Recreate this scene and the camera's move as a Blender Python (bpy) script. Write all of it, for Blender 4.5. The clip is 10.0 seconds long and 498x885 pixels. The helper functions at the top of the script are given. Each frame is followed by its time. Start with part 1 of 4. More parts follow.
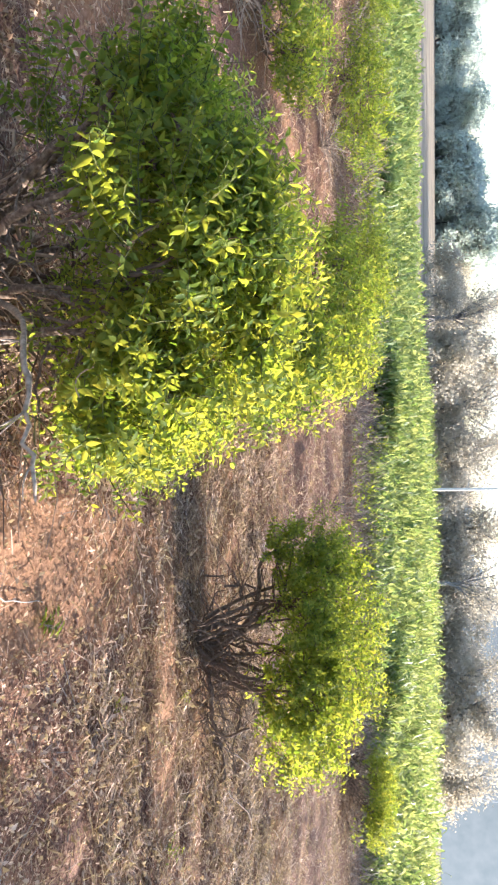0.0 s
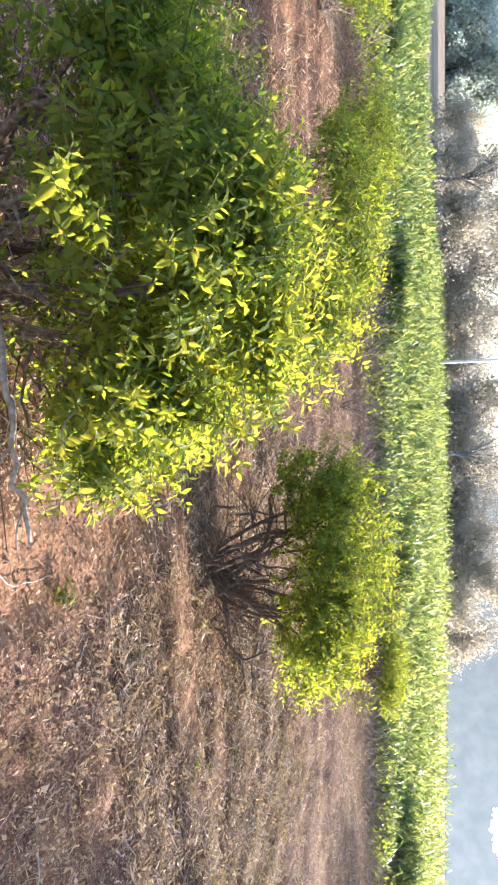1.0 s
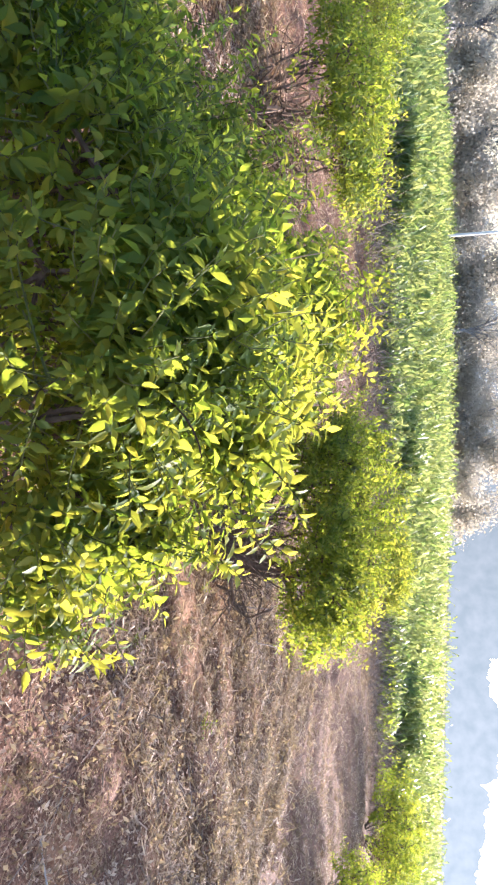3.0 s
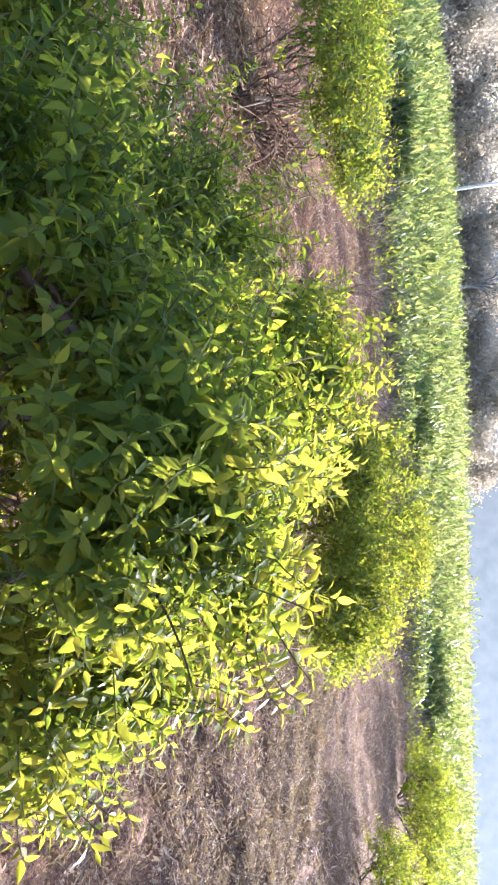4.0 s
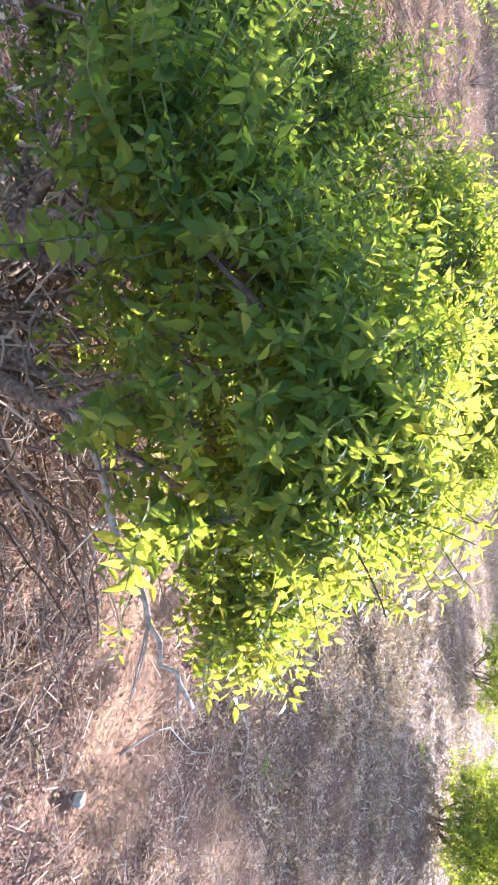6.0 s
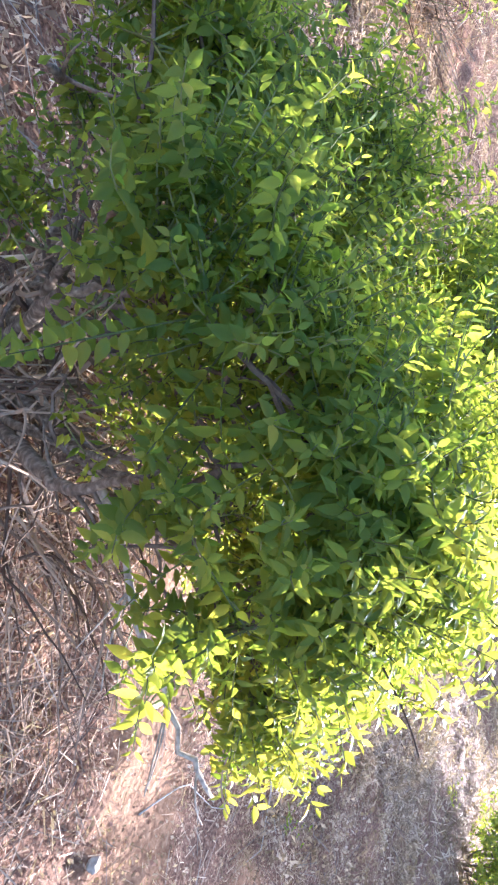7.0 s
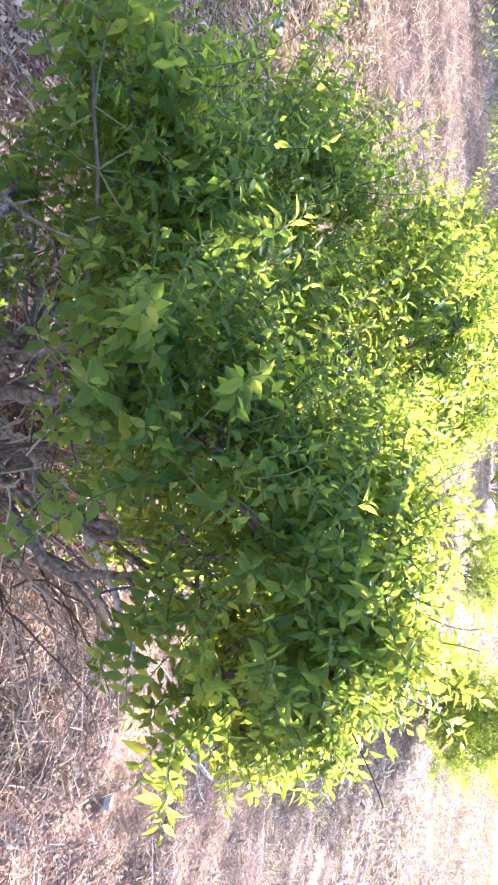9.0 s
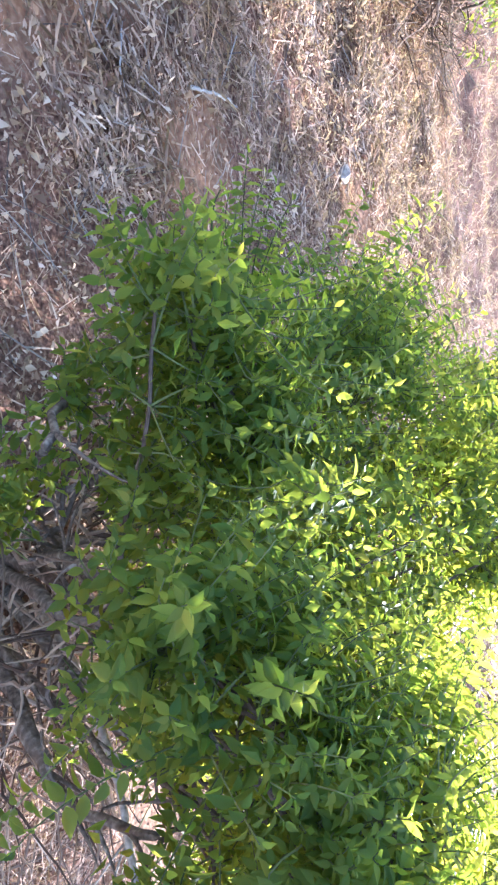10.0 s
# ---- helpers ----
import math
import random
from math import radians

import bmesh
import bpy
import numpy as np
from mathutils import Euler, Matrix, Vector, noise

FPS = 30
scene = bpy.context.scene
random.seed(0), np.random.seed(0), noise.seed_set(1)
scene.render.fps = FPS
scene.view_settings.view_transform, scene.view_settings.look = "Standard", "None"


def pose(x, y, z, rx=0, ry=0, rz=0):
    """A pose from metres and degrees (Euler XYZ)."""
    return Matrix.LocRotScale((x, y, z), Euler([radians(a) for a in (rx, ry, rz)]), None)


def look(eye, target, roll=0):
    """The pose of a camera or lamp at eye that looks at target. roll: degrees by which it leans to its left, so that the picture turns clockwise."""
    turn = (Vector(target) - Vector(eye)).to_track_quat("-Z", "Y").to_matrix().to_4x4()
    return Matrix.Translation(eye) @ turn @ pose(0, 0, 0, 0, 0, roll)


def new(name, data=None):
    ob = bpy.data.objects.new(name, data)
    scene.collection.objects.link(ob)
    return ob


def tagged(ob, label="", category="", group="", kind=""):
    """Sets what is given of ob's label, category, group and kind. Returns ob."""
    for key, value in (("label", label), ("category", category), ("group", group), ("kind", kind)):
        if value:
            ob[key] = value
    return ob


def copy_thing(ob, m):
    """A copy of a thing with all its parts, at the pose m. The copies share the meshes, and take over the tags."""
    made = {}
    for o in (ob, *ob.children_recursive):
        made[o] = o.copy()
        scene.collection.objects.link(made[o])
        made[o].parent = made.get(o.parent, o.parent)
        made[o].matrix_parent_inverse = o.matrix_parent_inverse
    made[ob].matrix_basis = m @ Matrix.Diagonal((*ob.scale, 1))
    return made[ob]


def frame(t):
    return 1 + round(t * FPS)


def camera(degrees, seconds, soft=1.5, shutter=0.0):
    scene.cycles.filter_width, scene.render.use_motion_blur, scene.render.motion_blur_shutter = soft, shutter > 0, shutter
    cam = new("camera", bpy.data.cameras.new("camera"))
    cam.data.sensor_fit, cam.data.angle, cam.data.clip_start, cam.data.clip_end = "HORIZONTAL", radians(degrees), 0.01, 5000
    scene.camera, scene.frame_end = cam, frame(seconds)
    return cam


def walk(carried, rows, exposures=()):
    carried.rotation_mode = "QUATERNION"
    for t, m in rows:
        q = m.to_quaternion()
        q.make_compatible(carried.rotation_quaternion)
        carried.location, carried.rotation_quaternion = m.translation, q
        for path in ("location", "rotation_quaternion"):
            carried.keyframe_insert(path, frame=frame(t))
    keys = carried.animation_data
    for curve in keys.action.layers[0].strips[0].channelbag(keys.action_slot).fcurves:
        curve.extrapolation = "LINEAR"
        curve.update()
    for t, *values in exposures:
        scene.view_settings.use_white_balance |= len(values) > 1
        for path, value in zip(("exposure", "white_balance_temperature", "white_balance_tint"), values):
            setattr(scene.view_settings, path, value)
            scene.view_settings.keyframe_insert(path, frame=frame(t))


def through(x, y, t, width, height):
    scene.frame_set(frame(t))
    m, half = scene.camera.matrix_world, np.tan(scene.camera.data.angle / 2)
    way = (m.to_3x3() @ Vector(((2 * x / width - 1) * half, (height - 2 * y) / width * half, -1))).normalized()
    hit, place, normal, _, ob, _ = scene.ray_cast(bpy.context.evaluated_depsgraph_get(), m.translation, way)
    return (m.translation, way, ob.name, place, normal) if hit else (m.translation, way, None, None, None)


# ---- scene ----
cam = camera(39.2, 10.0, soft=2.35)
METRES, EYE, TILT, LEAN, TURN = 2.53, 1.5, -90.0, -74.4, 90.0
ROWS = [
    (0.0, 0.0, 0.0, 0.0, -0.0, 0.0, -0.0),
    (0.5, 0.0038, 0.0355, 0.0593, -1.28, -4.65, -0.13),
    (1.0, 0.0036, 0.0636, 0.1279, 0.4, -10.15, 2.48),
    (1.5, 0.0075, 0.1099, 0.1687, -0.55, -8.3, 2.2),
    (2.0, 0.0264, 0.1742, 0.1905, -1.06, -10.43, 3.85),
    (2.5, 0.0299, 0.199, 0.214, -0.35, -15.37, 2.39),
    (4.0, 0.0465, 0.3099, 0.3505, -0.07, -22.79, 8.12),
    (4.5, 0.0496, 0.3348, 0.3468, 0.84, -25.18, 8.14),
    (5.0, 0.0392, 0.3209, 0.3586, 4.97, -31.02, 11.19),
    (5.5, 0.0304, 0.3109, 0.4139, 6.04, -35.45, 14.51),
    (7.0, 0.0293, 0.353, 0.4695, 9.04, -34.67, 15.46),
    (7.5, 0.0373, 0.4048, 0.4856, 8.61, -36.09, 17.92),
    (8.0, 0.0427, 0.4261, 0.5145, 9.0, -39.43, 18.41),
    (8.5, 0.0444, 0.414, 0.5742, 4.59, -46.26, 19.66),
    (9.0, 0.0518, 0.4167, 0.6084, 2.91, -47.39, 16.35),
    (9.5, 0.0479, 0.4341, 0.6302, 5.81, -44.91, 15.47),
    (10.0, 0.0523, 0.5083, 0.6582, 8.69, -39.14, 14.73),
]
BASE = pose(0, 0, EYE, TILT, LEAN, TURN)
PATH = [(t, BASE @ pose(METRES * x, METRES * y, METRES * z, 90 + pitch, roll, yaw)) for t, x, y, z, yaw, pitch, roll in ROWS]
PATH += [
    (2.7, look((-0.603, 0.526, 1.433), (0.023, 2.344, 0.881), 91.4)),
    (3.8, look((-0.863, 0.716, 1.388), (-0.123, 2.484, 0.815), 91.0)),
    (5.7, look((-1.090, 0.758, 1.361), (0.059, 2.144, 0.490), 91.2)),
    (6.8, look((-1.172, 0.830, 1.335), (-0.043, 2.192, 0.402), 93.3)),
]
PATH.sort(key=lambda row: row[0])
EXPOSURE = [(0.0, 2.05, 5800, 17), (2.5, 2.08, 5700, 21), (4.5, 2.1, 5400, 23), (5.0, 2.18, 5350, 21), (5.5, 2.42, 5300, 19), (7.0, 2.78, 5200, 20), (7.5, 3.15, 5180, 22), (8.0, 3.28, 5150, 23), (8.5, 3.15, 5100, 21), (9.0, 3.0, 5100, 21), (10.0, 3.0, 5100, 20)]
walk(cam, PATH, EXPOSURE)

# ---- world and sun ----
SUN_AZ, SUN_EL = radians(22.0), radians(14.5)      # azimuth from +x towards +y
to_sun = Vector((math.cos(SUN_EL) * math.cos(SUN_AZ), math.cos(SUN_EL) * math.sin(SUN_AZ), math.sin(SUN_EL)))
world = bpy.data.worlds.new("sky")
world.use_nodes = True
scene.world = world
wn, wl = world.node_tree.nodes, world.node_tree.links
sky = wn.new("ShaderNodeTexSky")
sky.sky_type, sky.sun_disc = "NISHITA", False
sky.sun_elevation, sky.sun_rotation = SUN_EL, radians(90) - SUN_AZ
sky.air_density, sky.dust_density, sky.ozone_density = 1.0, 1.8, 1.0
wl.new(sky.outputs[0], wn["Background"].inputs[0])
wn["Background"].inputs[1].default_value = 0.14
sun = new("sun", bpy.data.lights.new("sun", "SUN"))
sun.data.energy, sun.data.angle, sun.data.color = 4.6, radians(0.6), (1.0, 0.90, 0.76)
sun.matrix_world = look(to_sun * 50, (0, 0, 0))


# ---- numeric helpers ----
def lattice(ix, iy, seed):
    h = (ix * 374761393 + iy * 668265263 + seed * 974711) & 0x7FFFFFFF
    h = ((h ^ (h >> 13)) * 1274126177) & 0x7FFFFFFF
    return ((h ^ (h >> 16)) & 0xFFFF) / 65535.0


def vnoise(x, y, size, seed=0):
    """Smooth value noise in 0..1 over the plan, with bumps of that size in metres."""
    u, v = np.asarray(x, float) / size, np.asarray(y, float) / size
    iu, iv = np.floor(u).astype(np.int64), np.floor(v).astype(np.int64)
    fu, fv = u - iu, v - iv
    fu, fv = fu * fu * (3 - 2 * fu), fv * fv * (3 - 2 * fv)
    a, b = lattice(iu, iv, seed), lattice(iu + 1, iv, seed)
    c, d = lattice(iu, iv + 1, seed), lattice(iu + 1, iv + 1, seed)
    return (a * (1 - fu) + b * fu) * (1 - fv) + (c * (1 - fu) + d * fu) * fv


def bump(v, lo, hi, soft):
    return np.clip((v - lo) / soft, 0, 1) * np.clip((hi - v) / soft, 0, 1)


def bare(x, y):
    """1 where the red soil lies open, 0 where straw covers it."""
    x, y = np.asarray(x, float), np.asarray(y, float)
    edge = 0.10 * (vnoise(x, y, 0.5, 5) - 0.5)
    strip = bump(y + edge, 3.42, 3.86, 0.10) * bump(x, -0.1, 2.4, 0.5)
    near = bump(y + edge * 2, 1.15, 3.6, 0.25) * bump(x + edge * 2 - 0.12 * np.sin(y * 2.1) - 0.28 * np.clip((2.0 - y) / 0.5, 0, 1), 0.22, 0.95, 0.2)
    left = bump(y + edge, 3.0, 3.5, 0.15) * bump(x, -1.3, -0.6, 0.2)
    spot = bump(y + edge, 4.3, 4.8, 0.15) * bump(x, -0.5, 0.1, 0.2)
    back = bump(y + edge, 2.2, 4.0, 0.3) * bump(x, -3.4, -1.35, 0.3)
    streak = np.clip((vnoise(x * 0.35, y, 0.22, 17) - 0.55) * 4, 0, 1) * np.clip((vnoise(x, y, 0.9, 18) - 0.35) * 3, 0, 1) * (y < 9) * 0.7
    return np.clip(np.maximum.reduce([strip, near * 0.85, left, spot, back * 0.8, streak]), 0, 1)


def ground_z(x, y):
    x, y = np.asarray(x, float), np.asarray(y, float)
    near = np.clip(1.4 - np.hypot(x - 1, y - 4) / 14, 0, 1)
    z = 0.05 * (vnoise(x, y, 1.1, 1) - 0.5) + 0.045 * (vnoise(x, y, 0.33, 2) - 0.5) + 0.030 * (vnoise(x, y, 0.11, 3) - 0.5)
    z = z + 0.09 * (vnoise(x * 0.22, y, 0.38, 9) - 0.5) * (0.35 + 0.65 * np.clip((y - 4.4) / 1.5, 0, 1))
    z = z + 0.035 * bump(y + 0.1 * (vnoise(x, y, 0.5, 5) - 0.5), 3.3, 3.84, 0.12) * bump(x, -0.4, 4, 0.5)
    z = z - 0.05 * np.exp(-((x - 0.73) ** 2 + (y - 1.31) ** 2) / 0.0016)
    for px, py, pr in ((1.62, 3.62, 0.05), (2.35, 3.78, 0.07), (0.98, 2.95, 0.06), (1.25, 2.75, 0.05)):
        z = z - 0.04 * np.exp(-((x - px) ** 2 * 0.3 + (y - py) ** 2) / (pr * pr))
    return z * near


def mesh_of(name, verts, faces, mats, index=None, smooth=False):
    me = bpy.data.meshes.new(name)
    me.from_pydata([tuple(v) for v in verts] if not isinstance(verts, np.ndarray) else verts.tolist(), [], faces if isinstance(faces, list) else faces.tolist())
    for m in mats:
        me.materials.append(m)
    if index is not None:
        me.polygons.foreach_set("material_index", np.asarray(index, np.int32))
    if smooth:
        me.polygons.foreach_set("use_smooth", np.ones(len(me.polygons), bool))
    me.update()
    return me


def part(name, me, parent=None, label="", kind=""):
    ob = new(name, me)
    if parent is not None:
        ob.parent = parent
    return tagged(ob, label=label, kind=kind)


def unit(v):
    return v / np.maximum(np.linalg.norm(v, axis=-1, keepdims=True), 1e-9)


def tubes(paths, radii, sides=5):
    """One mesh's verts and faces for tapered tubes along polylines."""
    verts, faces = [], []
    for pts, rad in zip(paths, radii):
        pts = np.asarray(pts, float)
        n = len(pts)
        tan = unit(np.gradient(pts, axis=0))
        ref = np.array((0.31, 0.52, 0.79))
        a = unit(np.cross(tan, ref))
        b = np.cross(tan, a)
        base = len(verts)
        for i in range(n):
            for k in range(sides):
                w = 2 * math.pi * k / sides
                verts.append(pts[i] + rad[i] * (math.cos(w) * a[i] + math.sin(w) * b[i]))
        for i in range(n - 1):
            for k in range(sides):
                k2 = (k + 1) % sides
                faces.append((base + i * sides + k, base + i * sides + k2, base + (i + 1) * sides + k2, base + (i + 1) * sides + k))
        faces.append(tuple(base + (n - 1) * sides + k for k in range(sides)))
        faces.append(tuple(base + k for k in reversed(range(sides))))
    return verts, faces


LEAF_FORMS = {
    2: ((0.0, 0.16, 0.38, 0.62, 0.84, 1.0), (0.0, 0.33, 0.5, 0.40, 0.16, 0.0)),
    1: ((0.0, 0.36, 0.72, 1.0), (0.0, 0.5, 0.34, 0.0)),
    0: ((0.0, 0.45, 1.0), (0.0, 0.5, 0.0)),
}


def leaf_batch(pos, along, up, length, width, fold=0.25, droop=0.18, detail=2):
    """Pointed oval leaves folded along the midrib: verts, faces and the number of faces of each."""
    n = len(pos)
    y = unit(along)
    x = unit(np.cross(y, up))
    z = np.cross(x, y)
    ts, ws = LEAF_FORMS[detail]
    m = len(ts)
    q = m - 2
    shape = np.array([(0, t, 0) for t in ts] + [(-w, t - 0.02, w * 2) for t, w in zip(ts[1:-1], ws[1:-1])] + [(w, t - 0.02, w * 2) for t, w in zip(ts[1:-1], ws[1:-1])], float)
    ww = np.asarray(width)[:, None]
    ll = np.asarray(length)[:, None]
    fo = np.broadcast_to(np.asarray(fold), (n,))[:, None]
    dr = np.broadcast_to(np.asarray(droop), (n,))[:, None]
    sx = shape[None, :, 0] * ww
    sy = shape[None, :, 1] * ll
    sz = shape[None, :, 2] * ww * fo - dr * ll * shape[None, :, 1] ** 2
    v = pos[:, None, :] + sx[..., None] * x[:, None, :] + sy[..., None] * y[:, None, :] + sz[..., None] * z[:, None, :]
    verts = v.reshape(-1, 3)
    a, b = m, m + q                       # first left and first right edge point
    pat = [(0, 1, a), (a + q - 1, q, m - 1), (0, b, 1), (q, b + q - 1, m - 1)]
    for k in range(q - 1):
        pat += [(a + k, 1 + k, 2 + k, a + k + 1), (1 + k, b + k, b + k + 1, 2 + k)]
    size = len(shape)
    faces = [tuple(o + k for k in f) for o in range(0, size * n, size) for f in pat]
    return verts, faces, len(pat)


# ---- materials ----
def material(name, rough=0.8):
    m = bpy.data.materials.new(name)
    m.use_nodes = True
    nodes, links = m.node_tree.nodes, m.node_tree.links
    nodes["Principled BSDF"].inputs["Roughness"].default_value = rough
    nodes["Principled BSDF"].inputs["Specular IOR Level"].default_value = 0.12
    return m, nodes, links, nodes["Principled BSDF"]


def ramp(nodes, stops):
    r = nodes.new("ShaderNodeValToRGB")
    el = r.color_ramp.elements
    el[0].position, el[0].color = stops[0][0], (*stops[0][1], 1)
    el[1].position, el[1].color = stops[-1][0], (*stops[-1][1], 1)
    for p, c in stops[1:-1]:
        e = el.new(p)
        e.color = (*c, 1)
    return r


def noise_node(nodes, links, scale, detail=4.0, coord="Object"):
    co = nodes.new("ShaderNodeTexCoord")
    n = nodes.new("ShaderNodeTexNoise")
    n.inputs["Scale"].default_value, n.inputs["Detail"].default_value = scale, detail
    links.new(co.outputs[coord], n.inputs["Vector"])
    return n


def mix_rgb(nodes, links, a, b, fac, blend="MIX"):
    m = nodes.new("ShaderNodeMix")
    m.data_type, m.blend_type = "RGBA", blend
    for sock, val in ((m.inputs[6], a), (m.inputs[7], b), (m.inputs[0], fac)):
        if isinstance(val, (int, float)):
            sock.default_value = val
        elif isinstance(val, tuple):
            sock.default_value = (*val, 1)
        else:
            links.new(val, sock)
    return m.outputs[2]


def add_bump(nodes, links, bsdf, height, strength, distance):
    b = nodes.new("ShaderNodeBump")
    b.inputs["Strength"].default_value, b.inputs["Distance"].default_value = strength, distance
    links.new(height, b.inputs["Height"])
    links.new(b.outputs[0], bsdf.inputs["Normal"])


def leaf_material(name, dark, light, glow_dark, glow_light, share, rough=0.45, single=False):
    """A leaf: glossy top, and light that shines through it."""
    m, nodes, links, p = material(name, rough)
    if single:
        info = nodes.new("ShaderNodeObjectInfo")
        rnd = info.outputs["Random"]
    else:
        geo = nodes.new("ShaderNodeNewGeometry")
        rnd = geo.outputs["Random Per Island"]
    big = noise_node(nodes, links, 60.0, 2.0)
    fac = nodes.new("ShaderNodeMath")
    fac.operation = "MULTIPLY_ADD"
    links.new(big.outputs["Fac"], fac.inputs[0])
    fac.inputs[1].default_value = 0.35
    links.new(rnd, fac.inputs[2])
    col = ramp(nodes, [(0.1, dark), (1.15, light)])
    links.new(fac.outputs[0], col.inputs[0])
    links.new(col.outputs[0], p.inputs["Base Color"])
    p.inputs["Specular IOR Level"].default_value = 0.13
    tr = nodes.new("ShaderNodeBsdfTranslucent")
    gcol = ramp(nodes, [(0.1, glow_dark), (1.15, glow_light)])
    links.new(fac.outputs[0], gcol.inputs[0])
    links.new(gcol.outputs[0], tr.inputs["Color"])
    mx = nodes.new("ShaderNodeMixShader")
    mx.inputs[0].default_value = share
    links.new(p.outputs[0], mx.inputs[1])
    links.new(tr.outputs[0], mx.inputs[2])
    links.new(mx.outputs[0], nodes["Material Output"].inputs["Surface"])
    return m


def plain_material(name, stops, scale, rough=0.85, bump_strength=0.4, bump_size=0.01, islands=False, patches=False, through=0.0, through_color=(0.5, 0.4, 0.2)):
    m, nodes, links, p = material(name, rough)
    n = noise_node(nodes, links, scale, 6.0)
    source = n.outputs["Fac"]
    if islands:
        geo = nodes.new("ShaderNodeNewGeometry")
        mm = nodes.new("ShaderNodeMath")
        mm.operation = "MULTIPLY_ADD"
        links.new(source, mm.inputs[0])
        mm.inputs[1].default_value = 0.4
        links.new(geo.outputs["Random Per Island"], mm.inputs[2])
        half = nodes.new("ShaderNodeMath")
        half.operation = "MULTIPLY"
        half.inputs[1].default_value = 0.72
        links.new(mm.outputs[0], half.inputs[0])
        source = half.outputs[0]
    c = ramp(nodes, stops)
    links.new(source, c.inputs[0])
    color = c.outputs[0]
    if patches:
        big = noise_node(nodes, links, 2.6, 5.0)
        tone = ramp(nodes, [(0.36, (0.50, 0.42, 0.35)), (0.62, (1.0, 1.0, 1.0))])
        links.new(big.outputs["Fac"], tone.inputs[0])
        color = mix_rgb(nodes, links, color, tone.outputs[0], 1.0, "MULTIPLY")
    links.new(color, p.inputs["Base Color"])
    add_bump(nodes, links, p, n.outputs["Fac"], bump_strength, bump_size)
    if through > 0:
        tr = nodes.new("ShaderNodeBsdfTranslucent")
        tr.inputs["Color"].default_value = (*through_color, 1)
        mx = nodes.new("ShaderNodeMixShader")
        mx.inputs[0].default_value = through
        links.new(p.outputs[0], mx.inputs[1])
        links.new(tr.outputs[0], mx.inputs[2])
        links.new(mx.outputs[0], nodes["Material Output"].inputs["Surface"])
    return m


LEAF = leaf_material("jasmine_leaf", (0.034, 0.068, 0.018), (0.085, 0.136, 0.033), (0.22, 0.33, 0.020), (0.54, 0.57, 0.045), 0.53, rough=0.6)
# yellow-green of young leaves, also painted on sunward ones to imitate sunlight
YOUNG_LIT = leaf_material("young_sunlit_jasmine_leaf", (0.085, 0.14, 0.022), (0.17, 0.21, 0.036), (0.43, 0.46, 0.035), (0.64, 0.57, 0.050), 0.56)
LEAF_ONE = leaf_material("single_jasmine_leaf", (0.034, 0.068, 0.018), (0.085, 0.136, 0.033), (0.22, 0.33, 0.020), (0.54, 0.57, 0.045), 0.53, rough=0.6, single=True)
YOUNG_LIT_ONE = leaf_material("single_young_sunlit_leaf", (0.085, 0.14, 0.022), (0.17, 0.21, 0.036), (0.43, 0.46, 0.035), (0.64, 0.57, 0.050), 0.56, single=True)
CROP = leaf_material("crop_blade", (0.05, 0.095, 0.035), (0.19, 0.25, 0.09), (0.20, 0.31, 0.06), (0.47, 0.48, 0.13), 0.5, rough=0.38)
PALE_STICK = plain_material("bleached_wood", [(0.3, (0.32, 0.28, 0.23)), (0.7, (0.55, 0.50, 0.43))], 60.0, 0.8, 0.4, 0.002)
STEM = plain_material("grey_brown_bark", [(0.25, (0.06, 0.041, 0.030)), (0.55, (0.125, 0.088, 0.066)), (0.85, (0.22, 0.165, 0.13))], 60.0, 0.9, 0.6, 0.004)
BUSH_BARK = plain_material("brown_grey_bush_bark", [(0.3, (0.060, 0.042, 0.030)), (0.52, (0.135, 0.098, 0.072)), (0.75, (0.28, 0.22, 0.168))], 70.0, 0.9, 0.9, 0.005)
# paler bark for a single limb, with the sunlight on it put into the colour
LIMB_BARK = plain_material("sunlit_limb_bark", [(0.3, (0.19, 0.148, 0.112)), (0.7, (0.44, 0.36, 0.285))], 70.0, 0.9, 0.8, 0.004)
TWIG = plain_material("dry_twig_bark", [(0.2, (0.10, 0.072, 0.055)), (0.8, (0.32, 0.26, 0.20))], 40.0, 0.85, 0.3, 0.002, islands=True)
SHOOT = plain_material("green_brown_shoot", [(0.2, (0.06, 0.072, 0.022)), (0.8, (0.16, 0.165, 0.06))], 40.0, 0.7, 0.3, 0.002, islands=True)
DRY_STICK = plain_material("sun_bleached_twig", [(0.2, (0.065, 0.040, 0.027)), (0.8, (0.36, 0.25, 0.172))], 40.0, 0.85, 0.3, 0.002, islands=True)
STRAW = plain_material("dry_straw", [(0.05, (0.085, 0.046, 0.031)), (0.45, (0.34, 0.210, 0.138)), (0.9, (0.82, 0.62, 0.44))], 25.0, 0.7, 0.2, 0.002, islands=True, patches=True, through=0.2)
GRASS = plain_material("yellowed_grass", [(0.1, (0.26, 0.20, 0.10)), (0.9, (0.58, 0.47, 0.27))], 25.0, 0.7, 0.2, 0.002, islands=True, through=0.25)
CLOD = plain_material("red_soil_clod", [(0.1, (0.17, 0.085, 0.05)), (0.5, (0.29, 0.15, 0.09)), (0.9, (0.40, 0.23, 0.15))], 30.0, 0.95, 0.8, 0.006, islands=True)
POLE = plain_material("pale_concrete", [(0.2, (0.5, 0.5, 0.48)), (0.8, (0.7, 0.7, 0.68))], 6.0, 0.8, 0.3, 0.01)
